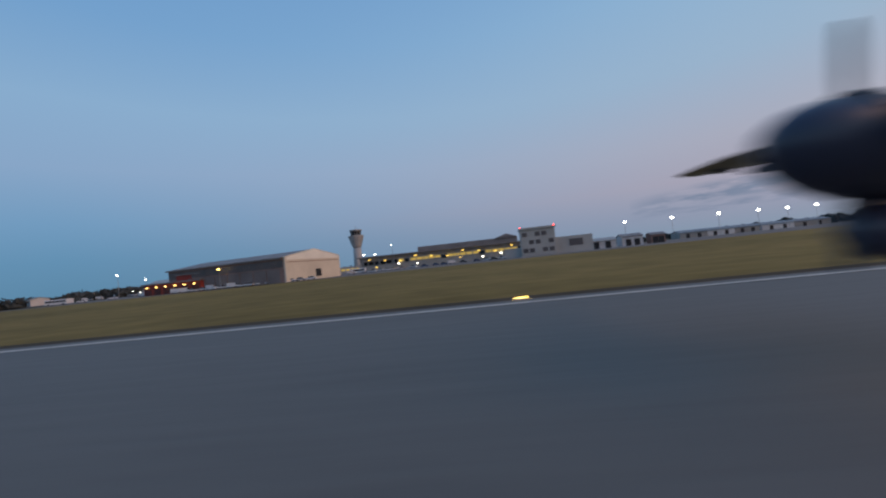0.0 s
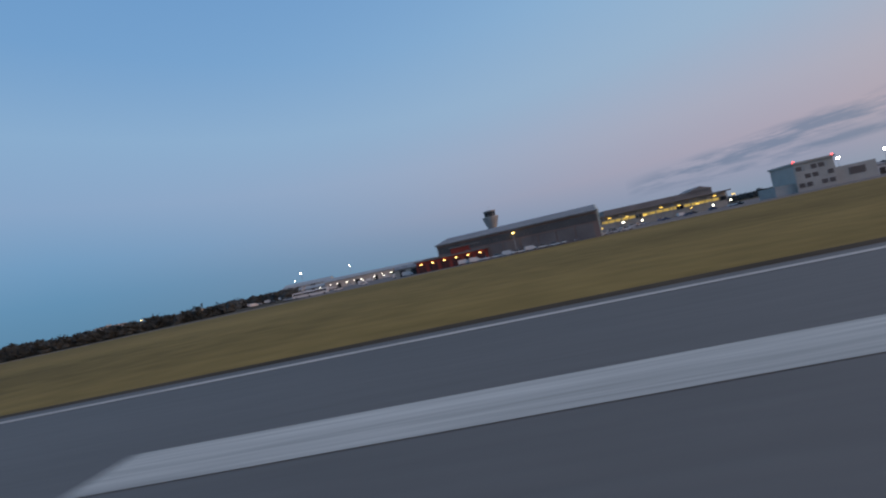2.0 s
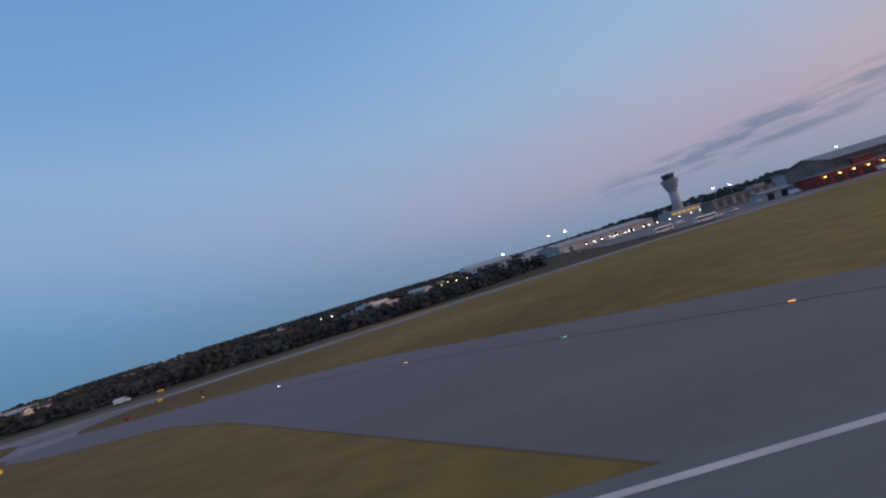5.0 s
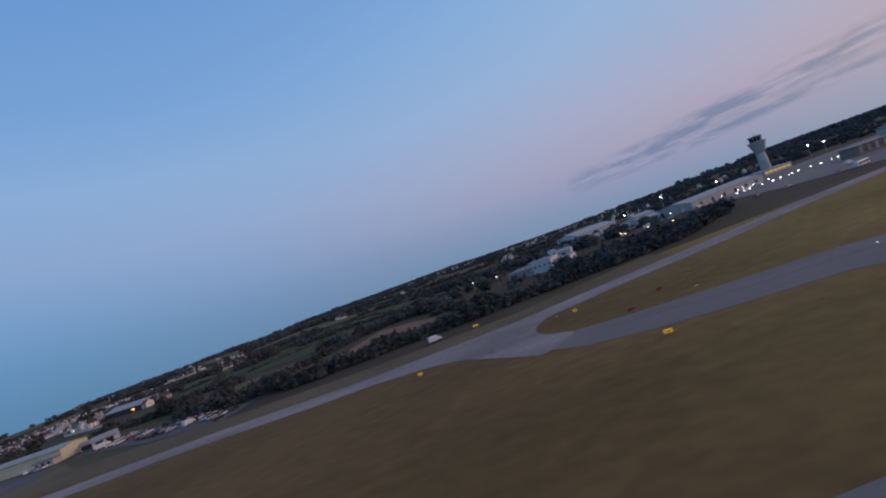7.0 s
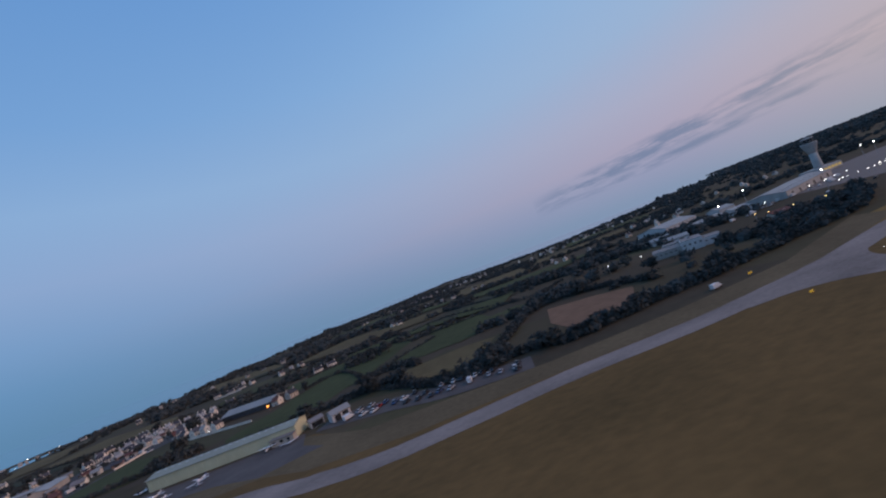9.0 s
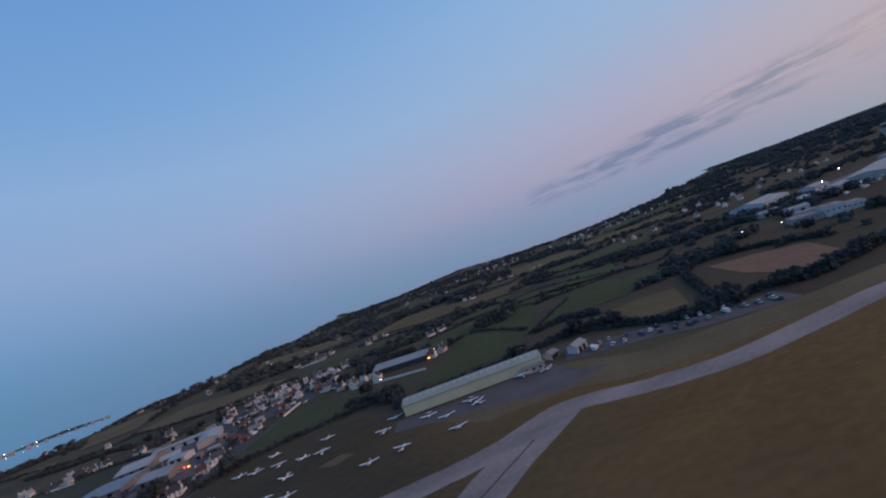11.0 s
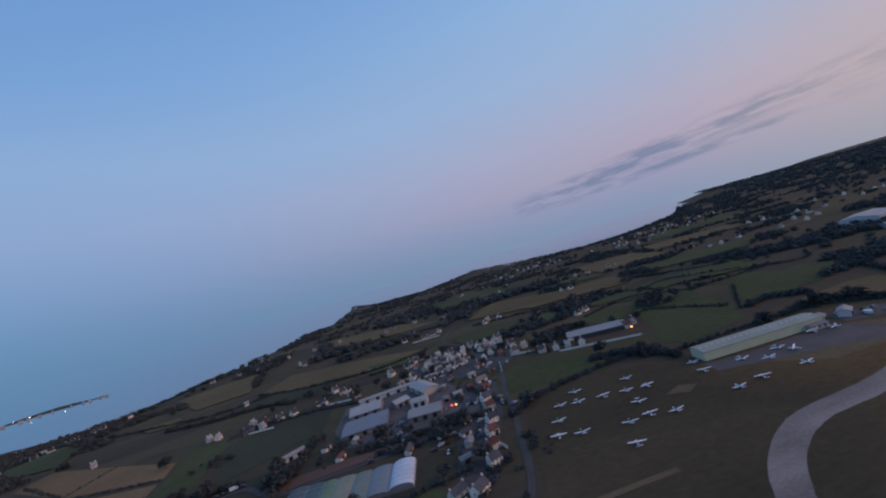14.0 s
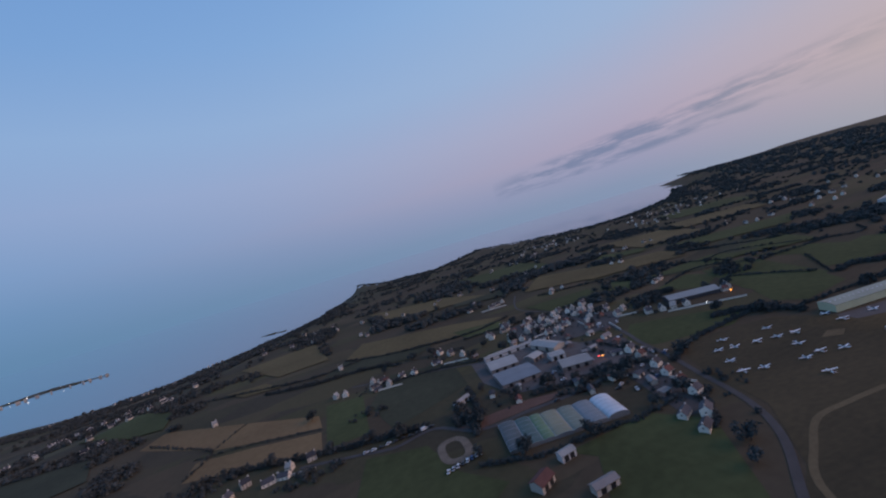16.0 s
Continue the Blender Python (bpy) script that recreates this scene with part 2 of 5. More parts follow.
SHEDROOF = material("pale_green_sheet_roof", (0.275, 0.285, 0.225), 0.6, vary=0.16, scale=0.5)
CREAM = material("cream_cladding", (0.52, 0.51, 0.34), 0.7, vary=0.12, scale=0.7)
SOIL = material("ripe_wheat_field", (0.180, 0.118, 0.060), 0.95, vary=0.25, scale=0.06, spec=0.1)
PLOUGH = material("ploughed_field", (0.205, 0.122, 0.076), 0.95, vary=0.3, scale=0.06, spec=0.1)
STUBBLE = material("olive_stubble_field", (0.122, 0.094, 0.046), 0.95, vary=0.3, scale=0.05, spec=0.1)
MEADOW = material("green_meadow", (0.062, 0.070, 0.030), 0.95, vary=0.35, scale=0.05, spec=0.1)
DEEPGREEN = material("dark_green_field", (0.052, 0.053, 0.033), 0.95, vary=0.3, scale=0.05, spec=0.1)
LEAVES = material("dark_foliage", (0.047, 0.054, 0.054), 0.95, vary=0.35, scale=0.25, second=(0.061, 0.069, 0.067), spec=0.05)
BARK = material("bark", (0.06, 0.045, 0.035), 0.95, vary=0.3, scale=2, spec=0.1)
SLATE = material("dark_slate_roof", (0.060, 0.060, 0.068), 0.8, vary=0.3, scale=1.5, per_object=0.4)
TILE = material("red_clay_tile_roof", (0.112, 0.050, 0.042), 0.85, vary=0.3, scale=1.5, per_object=0.3)
WALLS = material("house_render", (0.66, 0.61, 0.53), 0.9, vary=0.16, scale=1.0, per_object=0.32)
PALEROOF = material("pale_sheet_roof", (0.285, 0.280, 0.265), 0.5, vary=0.15, scale=0.6, per_object=0.15)
BLUEROOF = material("blue_grey_sheet_roof", (0.150, 0.168, 0.190), 0.5, vary=0.15, scale=0.6)
GLASSDARK = material("dark_window_glass", (0.02, 0.025, 0.03), 0.12, vary=0.1, spec=0.5)
RED = material("dull_red_paint", (0.28, 0.046, 0.034), 0.7, vary=0.25, scale=1)
RUBBER = material("black_rubber", (0.015, 0.015, 0.016), 0.8)
STEEL = material("galvanised_steel", (0.30, 0.31, 0.32), 0.5, metal=0.6, vary=0.15)
SIGN = material("yellow_sign_face", (0.75, 0.42, 0.03), 0.6, vary=0.1, emit=(1.0, 0.55, 0.05), power=0.25)
CARPAINTS = [material("car_paint_" + n, c, 0.3, vary=0.06, spec=0.5) for n, c in (("white", (0.6, 0.6, 0.6)), ("silver", (0.35, 0.36, 0.38)), ("black", (0.03, 0.03, 0.035)), ("blue", (0.04, 0.07, 0.16)), ("red", (0.25, 0.03, 0.03)))]
WHITELAMP = material("lit_white_lamp", (0.8, 0.8, 0.8), 0.5, emit=(1.0, 0.93, 0.82), power=9.0)
MASTLAMP = material("lit_floodlight", (0.8, 0.8, 0.8), 0.5, emit=(1.0, 0.96, 0.9), power=22.0)
EDGELAMP = material("lit_amber_edge_lamp", (0.8, 0.5, 0.1), 0.5, emit=(1.0, 0.66, 0.16), power=11.0)
AMBERLAMP = material("lit_amber_lamp", (0.8, 0.5, 0.1), 0.5, emit=(1.0, 0.62, 0.12), power=2.2)
ORANGELAMP = material("lit_orange_lamp", (0.8, 0.4, 0.1), 0.5, emit=(1.0, 0.36, 0.05), power=4.0)
BAYLAMP = material("lit_yellow_bay_lamp", (0.8, 0.5, 0.1), 0.5, emit=(1.0, 0.66, 0.20), power=7.0)
GREENLAMP = material("lit_green_lamp", (0.3, 0.8, 0.5), 0.5, emit=(0.3, 1.0, 0.6), power=1.6)
REDLAMP = material("lit_red_lamp", (0.8, 0.1, 0.1), 0.5, emit=(1.0, 0.06, 0.05), power=6.0)
LITGLASS = material("lit_terminal_glazing", (0.3, 0.25, 0.1), 0.4, vary=0.3, scale=2, emit=(1.0, 0.66, 0.16), power=0.42)
DARK = material("dark_opening", (0.02, 0.022, 0.025), 0.5)
CONCRETE = material("grey_concrete", (0.36, 0.355, 0.34), 0.85, vary=0.2)

# ---------------------------------------------------------------- mesh helpers


def box(bm, x0, x1, y0, y1, z0, z1):
    v = [bm.verts.new(p) for p in ((x0, y0, z0), (x1, y0, z0), (x1, y1, z0), (x0, y1, z0), (x0, y0, z1), (x1, y0, z1), (x1, y1, z1), (x0, y1, z1))]
    for f in ((0, 3, 2, 1), (4, 5, 6, 7), (0, 1, 5, 4), (1, 2, 6, 5), (2, 3, 7, 6), (3, 0, 4, 7)):
        bm.faces.new([v[i] for i in f])
    return v


def ring_tube(bm, rings):
    """Closed loops of points joined into a tube with capped ends."""
    loops = [[bm.verts.new(p) for p in ring] for ring in rings]
    n = len(loops[0])
    for a, b in zip(loops, loops[1:]):
        for i in range(n):
            bm.faces.new((a[i], a[(i + 1) % n], b[(i + 1) % n], b[i]))
    bm.faces.new(loops[0][::-1])
    bm.faces.new(loops[-1])


def lathe(bm, profile, n=24, cx=0, cy=0):
    ring_tube(bm, [[(cx + r * math.cos(2 * math.pi * i / n), cy + r * math.sin(2 * math.pi * i / n), z) for i in range(n)] for r, z in profile])


def gable(bm, x0, x1, y0, y1, z0, eave, ridge, over=0.0, axis="x"):
    """A solid with a pitched top; the ridge runs along the axis."""
    ym, xm = (y0 + y1) / 2, (x0 + x1) / 2
    if axis == "x":
        ring_tube(bm, [[(x, y0, z0), (x, y1, z0), (x, y1, eave), (x, ym, ridge), (x, y0, eave)] for x in (x0, x1)])
    else:
        ring_tube(bm, [[(x0, y, z0), (x1, y, z0), (x1, y, eave), (xm, y, ridge), (x0, y, eave)] for y in (y0, y1)])


def mesh_of(bm, name, smooth=False):
    bmesh.ops.recalc_face_normals(bm, faces=bm.faces)
    me = bpy.data.meshes.new(name)
    bm.to_mesh(me)
    bm.free()
    if smooth:
        for p in me.polygons:
            p.use_smooth = True
    return me


def part(name, bm, mat, parent=None, label="", smooth=False):
    ob = new(name, mesh_of(bm, name, smooth))
    ob.data.materials.append(mat)
    if parent:
        ob.parent = parent
    if label:
        tagged(ob, label)
    return ob


def empty(name, m, label, category, group=""):
    ob = new(name)
    ob.empty_display_size = 0.5
    ob.matrix_world = m
    return tagged(ob, label, category, group)


def strip(bm, pts, widths, z, thick=0.0):
    """A flat ribbon along points of the plan."""
    left, right = [], []
    for i, (x, y) in enumerate(pts):
        a, b = Vector(pts[max(i - 1, 0)]), Vector(pts[min(i + 1, len(pts) - 1)])
        d = (b - a).normalized()
        n = Vector((-d.y, d.x))
        w = widths[i] if isinstance(widths, (list, tuple)) else widths
        left.append(bm.verts.new((x + n.x * w / 2, y + n.y * w / 2, z)))
        right.append(bm.verts.new((x - n.x * w / 2, y - n.y * w / 2, z)))
    for i in range(len(pts) - 1):
        bm.faces.new((right[i], right[i + 1], left[i + 1], left[i]))


def smooth_line(pts, k=6):
    out = []
    for i in range(len(pts) - 1):
        p0, p1, p2, p3 = (Vector(pts[max(0, min(j, len(pts) - 1))]) for j in (i - 1, i, i + 1, i + 2))
        for s in range(k):
            t = s / k
            out.append(tuple(0.5 * ((2 * p1) + (p2 - p0) * t + (2 * p0 - 5 * p1 + 4 * p2 - p3) * t * t + (3 * p1 - p0 - 3 * p2 + p3) * t ** 3)))
    out.append(tuple(pts[-1]))
    return out

# ---------------------------------------------------------------- the land and the sea
COAST = [(-4900, 2600), (-1500, 980), (-1106, 805), (-1010, 790), (-935, 800), (-888, 838), (-805, 928), (-754, 985), (-688, 1105), (-668, 1140), (-655, 1180), (-640, 1230), (-628, 1325), (-606, 1345), (-560, 1300), (-500, 1080),
         (-380, 990), (-180, 1260), (-110, 990), (-40, 850), (90, 850), (300, 960), (600, 1240), (880, 1296), (1190, 1513), (2480, 3080), (2800, 2900), (4900, 3600)]


def coast_y(x):
    for (xa, ya), (xb, yb) in zip(COAST, COAST[1:]):
        if xa <= x <= xb:
            return ya + (yb - ya) * (x - xa) / (xb - xa)
    return COAST[-1][1]


def land_height(x, y):
    d = coast_y(x) - y + 14 * noise.noise((x * 0.02, y * 0.02, 4.0))
    z = 0.0
    if y > 220:
        z += 1.6 * noise.noise((x * 0.005, y * 0.005, 0.3)) * min(1, (y - 220) / 250)
    # the west slopes gently to the shore, the east ends in cliffs above a cove
    gentle = min(1.0, max(0.0, (-527 - x - 0.1 * (y - 800)) / 60))
    reach = 80 + 540 * gentle
    if d < reach:
        z -= 47 * (1 - max(0.0, (d + 10) / (reach + 10)) ** (0.8 + 0.3 * gentle)) if d > -10 else 56
    return z


bm = bmesh.new()
xs = [-4900 + 200 * i for i in range(15)] + [-1900 + 25 * i for i in range(120)] + [1100 + 250 * i for i in range(16)]
ys = [-4900, -3000, -1500, -600, -200, -60, 0, 60, 130, 200] + [200 + 25 * i for i in range(1, 48)] + [1450 + 60 * i for i in range(12)] + [2300, 2700, 3200, 3700]
grid = [[bm.verts.new((x, y, land_height(x, y) - 0.06)) for y in ys] for x in xs]
for i in range(len(xs) - 1):
    for j in range(len(ys) - 1):
        bm.faces.new((grid[i][j], grid[i + 1][j], grid[i + 1][j + 1], grid[i][j + 1]))
tagged(part("ground", bm, LAND, smooth=True), "dark rough countryside ground falling to the coast", "ground", kind="structure")
bm = bmesh.new()
bmesh.ops.create_grid(bm, x_segments=8, y_segments=8, size=4950)
for v in bm.verts:
    v.co.z = -45
tagged(part("water", bm, SEA), "calm blue evening sea", "sea", kind="structure")

# low spit of land across the bay, with lights
bm = bmesh.new()
spine = [(-1720, 1330), (-1640, 1390), (-1540, 1400), (-1440, 1370), (-1340, 1350)]
pts = smooth_line(spine, 8)
ring_tube(bm, [[(x + 30 * math.cos(a) * (0.5 + 0.5 * math.sin(i * 0.8) ** 2), y + 45 * math.sin(a) * math.sin(math.pi * (i + 0.5) / len(pts)), -45.5 + (5 + 3 * noise.noise((i * 0.7, 0, 0))) * math.sin(math.pi * (i + 0.5) / len(pts)) * max(0, math.sin(a))) for a in (0.0, 0.6, 1.2, 1.57, 1.9, 2.5, 3.14)] for i, (x, y) in enumerate(pts)])
tagged(part("headland", bm, LAND), "low dark headland across the bay", "headland", kind="structure")

# ---------------------------------------------------------------- airfield surfaces


def surface(name, pts, z, mat, label, category, kind="structure"):
    bm = bmesh.new()
    bm.faces.new([bm.verts.new((x, y, z)) for x, y in pts])
    bmesh.ops.triangulate(bm, faces=bm.faces)
    return tagged(part(name, bm, mat), label, category, kind=kind)


def ribbon(name, pts, width, z, mat, label, category, k=6, kind="structure"):
    bm = bmesh.new()
    line = smooth_line(pts, k)
    # worn pavement edges wander a little
    strip(bm, line, [width * (1 + 0.09 * noise.noise((i * 0.7, 0.0, 3.0))) for i in range(len(line))] if mat is TAXI else width, z)
    return tagged(part(name, bm, mat), label, category, kind=kind)


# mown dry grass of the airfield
surface("airfield_grass", [(420, -60), (420, 82), (-110, 82), (-160, 86), (-196, 84), (-232, 74), (-262, 73), (-290, 76), (-330, 84), (-345, 100), (-392, 109), (-402, 126), (-436, 136), (-450, 124), (-457, 104), (-461, 86), (-478, 66), (-520, 40), (-560, -60)], 0.0, AIRGRASS, "dry yellow airfield grass, browner west with window glare in its colour", "grass")
surface("grass_verge", [(-196, 78), (-232, 68), (-262, 67), (-290, 70), (-320, 72), (-341, 77), (-352, 84), (-372, 86), (-392, 108), (-350, 103), (-330, 86), (-290, 78), (-262, 75.5), (-232, 76), (-196, 88)], 0.012, PALE_GRASS, "worn pale grass verge by the taxiway", "grass")
surface("runway", [(420, -12), (420, 10.0), (-232, 10.0), (-232, -12)], 0.03, ASPHALT, "dark grey asphalt runway", "runway")
surface("shoulder", [(-104, 10.0), (-118, 14.0), (-126, 15.8), (-141, 16.0), (-153, 20.5), (-168, 29.5), (-185, 39.5), (-200, 44.5), (-214, 46.5), (-223, 48.3), (-231, 50.4), (-235, 46.4), (-231, 42.8), (-224, 40), (-216, 38), (-206, 36), (-196, 30), (-184, 20), (-172, 10.0)], 0.024, SHOULDER, "grey paved runway exit and taxiway link", "taxiway")
ribbon("parallel_taxiway", [(420, 84), (60, 84), (-110, 85), (-157, 82), (-190, 74.5), (-213, 70), (-231, 66), (-248, 64.5), (-266, 64.2), (-290, 66.5), (-311, 66.5), (-326, 67), (-341, 71), (-357, 77), (-373, 73), (-386, 72), (-402, 72), (-414, 68), (-425, 60), (-436, 46), (-450, 20)], 5.8, 0.036, TAXI, "pale worn concrete taxiway", "taxiway")
surface("holding_stub", [(-372, 73), (-380, 67.4), (-387.4, 60.8), (-380.6, 55.6), (-370, 64), (-363, 68.5), (-354, 74.5)], 0.03, TAXI, "pale concrete taxiway stub with a joint line", "taxiway")
fillet = [(-208, 70.5), (-219, 67.3), (-227, 64), (-231, 61), (-233, 57), (-232.4, 53), (-229.8, 50.1), (-232, 47.6), (-235.4, 45.4), (-238.4, 48.2), (-241.4, 52), (-245.4, 56.4), (-251, 59.4), (-259, 61.4), (-259, 66.6), (-249, 67.2), (-236, 68), (-222, 71), (-208, 73.6)]
surface("taxiway_fillet", smooth_line(fillet + fillet[:1], 5)[:-1], 0.0335, TAXI, "pale worn curved taxiway junction", "taxiway")
surface("joint", [(-366.8, 71.0), (-384.2, 58.6), (-384.0, 58.35), (-366.6, 70.7)], 0.034, VERGE, "dark open joint along the concrete stub", "joint")
surface("old_pad", [(-387.5, 60.9), (-394, 60.4), (-401, 56), (-391, 48.5), (-386, 50.9), (-380.5, 55.5)], 0.014, REDGROUND, "reddish worn ground beyond the concrete stub", "ground")
surface("shed_apron", [(-393, 110), (-376, 106), (-348, 104), (-346, 94), (-340, 88), (-353, 85), (-365, 92), (-377, 96), (-394, 103)], 0.018, YARD, "dark tarmac before the long shed", "apron")
surface("runway_end_pad", [(-194, 9.9), (-199, 14.9), (-241, 14.9), (-241, 9.9)], 0.028, ASPHALT, "dark asphalt pad at the runway end", "runway")
surface("apron", [(420, 90), (420, 200), (-128, 200), (-128, 118), (-110, 88)], 0.018, SHOULDER, "grey concrete airport apron", "apron")


def painted(name, pts, width, mat, label, z=0.04, k=5):
    return ribbon(name, pts, width, z, mat, label, "marking", k)


painted("edge_line", [(420, 9.3), (100, 9.3), (-60, 9.3), (-160, 9.3), (-232, 9.3)], 0.26, PAINT, "white painted runway edge line")
painted("aiming_block", [(-76.0, 4.4), (-63.7, 4.4)], 1.05, WORNPAINT, "worn white runway touchdown block", k=1)
painted("exit_line", [(-131.1, 8.22), (-140, 10.6), (-151, 14.8), (-160, 19.4), (-170, 25.6), (-182, 32.8), (-197, 39.5), (-211, 42), (-226, 47), (-238, 54), (-248, 62)], 0.14, YELLOW, "faded yellow painted runway exit line", 0.046)
painted("exit_line", [(-91, 1.0), (-98, 2.2), (-104, 3.5), (-111, 5.2), (-118, 6.5), (-124, 7.2), (-131, 8.2)], 0.085, AMBERLINE, "amber painted line curving off the runway", 0.046)
painted("exit_dash", [(-150.2, 14.3), (-151.6, 14.9)], 0.3, PAINT, "short white painted dash in the runway exit", 0.05, 1)
painted("pad_line", [(-199, 13.7), (-240.4, 13.7)], 0.36, PAINT, "white painted edge line of the pad", k=1)
painted("threshold_block", [(-208.5, 11.9), (-238, 11.9)], 1.4, WORNPAINT, "worn white runway end block", k=1)
painted("threshold_line", [(-231, 9.0), (-231, -11)], 0.8, PAINT, "white painted runway end line", k=1)
surface("grass_edge", [(420, 9.98), (420, 10.75), (-70, 10.7), (-92, 10.3), (-98, 9.98)], 0.034, VERGE, "dark worn soil edge along the runway", "ground")
# ---------------------------------------------------------------- airport buildings


def box_part(name, parent, mat, x0, x1, y0, y1, z0, z1, label=""):
    bm = bmesh.new()
    box(bm, x0, x1, y0, y1, z0, z1)
    return part(name, bm, mat, parent, label)


def hangar():
    e = empty("hangar", pose(-42.5, 85.5, 0, 0, 0, -16), "large old brick hangar with a long grey roof", "hangar")
    L, D, ev, rd = 38, 21, 5.7, 7.3
    bm = bmesh.new()
    gable(bm, -L, 0, 0, D, 0, ev, rd)
    part("wall", bm, BRICK, e)
    bm = bmesh.new()
    ring_tube(bm, [[(x, -0.5, ev - 0.1), (x, D / 2, rd + 0.05), (x, D + 0.5, ev - 0.1), (x, D + 0.5, ev + 0.2), (x, D / 2, rd + 0.4), (x, -0.5, ev + 0.2)] for x in (-L - 0.4, -0.05)])
    roof = part("roof", bm, SHEETROOF, e)
    for i in range(13):
        box_part("roof_rib", roof, SHEETROOF, -L + 3 * i, -L + 3 * i + 0.16, -0.52, -0.40, ev - 0.1, ev + 0.34)
    bm = bmesh.new()
    ring_tube(bm, [[(x, 0.0, 0), (x, D, 0), (x, D, ev + 0.3), (x, D / 2, rd + 0.5), (x, 0, ev + 0.3)] for x in (0.02, 0.4)])
    g = part("gable_wall", bm, GABLE, e, "pale rendered gable wall")
    box_part("door", g, DARK, 0.40, 0.46, 10.5, 12.6, 0.7, 2.6)
    box_part("band", g, BRICK, 0.40, 0.44, 0.6, 20.4, ev - 1.1, ev - 0.95)
    bm = bmesh.new()
    ring_tube(bm, [[(x, 0.5, ev - 0.5), (x, D - 0.5, ev - 0.5), (x, D - 0.5, ev + 0.1), (x, D / 2, rd + 0.25), (x, 0.5, ev + 0.1)] for x in (0.405, 0.45)])
    part("gable_panel", bm, GABLETOP, g, "paler painted top of the gable")
    box_part("clerestory_band", e, DULLGLASS, -L + 0.3, -0.3, -0.035, -0.006, 3.55, 5.15, "dark band of dusty windows under the eaves")
    for i in range(9):
        x = -L + 2.2 + 4.1 * i
        d = box_part("sliding_door", e, RUSTDOOR, x - 1.85, x + 1.85, -0.12, -0.01, 0.0, 3.1, "dull brown sliding hangar door")
        box_part("door_rail", d, RUSTDOOR, x - 1.8, x + 1.8, -0.16, -0.02, 3.12, 3.28)
        w = box_part("window", e, DULLGLASS, x - 1.6, x + 1.6, -0.05, -0.01, 3.7, 5.0)
        for k in range(3):
            box_part("glazing_bar", w, BRICK, x - 0.85 + 0.8 * k, x - 0.78 + 0.8 * k, -0.08, -0.05, 3.6, 4.9)
    return e


hangar()


def control_tower():
    e = empty("control_tower", pose(-57.8, 197, 0), "grey concrete control tower with a flared glazed cab", "tower")
    bm = bmesh.new()
    lathe(bm, [(2.6, 0), (2.2, 6), (2.0, 12.5)])
    part("shaft", bm, CONCRETE, e, smooth=True)
    bm = bmesh.new()
    lathe(bm, [(2.0, 12.5), (2.5, 14.0), (3.9, 18.4), (4.0, 18.9), (3.2, 19.0)])
    flare = part("flare", bm, CONCRETE, e, smooth=True)
    for i in range(12):
        a = 2 * math.pi * i / 12
        bm = bmesh.new()
        ring_tube(bm, [[(r * math.cos(a + d), r * math.sin(a + d), z) for r, d in ((r0, -0.02), (r0 + 0.14, -0.02), (r0 + 0.14, 0.02), (r0, 0.02))] for r0, z in ((2.5, 14.0), (3.88, 18.4))])
        part("fin", bm, STEEL, flare)
    bm = bmesh.new()
    lathe(bm, [(2.5, 19.0), (2.9, 21.4)])
    cab = part("cab_glass", bm, GLASSDARK, e)
    for i in range(12):
        a = 2 * math.pi * i / 12
        bm = bmesh.new()
        ring_tube(bm, [[(r * math.cos(a + d), r * math.sin(a + d), z) for r, d in ((r0, -0.025), (r0 + 0.07, -0.025), (r0 + 0.07, 0.025), (r0, 0.025))] for r0, z in ((2.5, 19.0), (2.9, 21.4))])
        part("mullion", bm, CONCRETE, cab)
    bm = bmesh.new()
    lathe(bm, [(3.1, 21.4), (3.2, 21.9), (1.2, 22.2)])
    roof = part("roof", bm, CONCRETE, e)
    bm = bmesh.new()
    lathe(bm, [(0.09, 22.2), (0.05, 24.2)], 8)
    part("antenna", bm, STEEL, roof)
    box_part("base_building", e, CONCRETE, -8, 8, -6, 6, 0, 3.2)
    for i in range(6):
        box_part("window", e, LITGLASS, -7.4 + 2.5 * i, -5.6 + 2.5 * i, -6.06, -6.01, 1.2, 2.2, "lit window")
    return e


control_tower()


def fire_station():
    e = empty("fire_station", pose(-76, 93, 0, 0, 0, -10), "low red fire station with lit vehicle bays", "building")
    box_part("wall", e, RED, -9, 9, 0, 8, 0, 2.7)
    roof = box_part("roof", e, SHEETROOF, -9.4, 9.4, -0.5, 8.4, 2.72, 3.0)
    box_part("upper_wall", e, RED, 0, 9, 1.5, 8, 3.0, 4.4)
    box_part("upper_roof", e, SHEETROOF, -0.3, 9.3, 1.2, 8.3, 4.42, 4.6)
    for i in range(6):
        x = -7.6 + 3.0 * i
        door = box_part("bay_door", e, DARK, x - 1.1, x + 1.1, -0.06, -0.01, 0.05, 2.0)
        for k in range(4):
            box_part("door_slat", door, RED, x - 1.1, x + 1.1, -0.09, -0.06, 0.3 + 0.45 * k, 0.42 + 0.45 * k)
        box_part("bay_lamp", e, BAYLAMP, x - 0.2, x + 0.2, -0.45, -0.25, 1.95, 2.13, "lit yellow bay lamp")
    return e


fire_station()


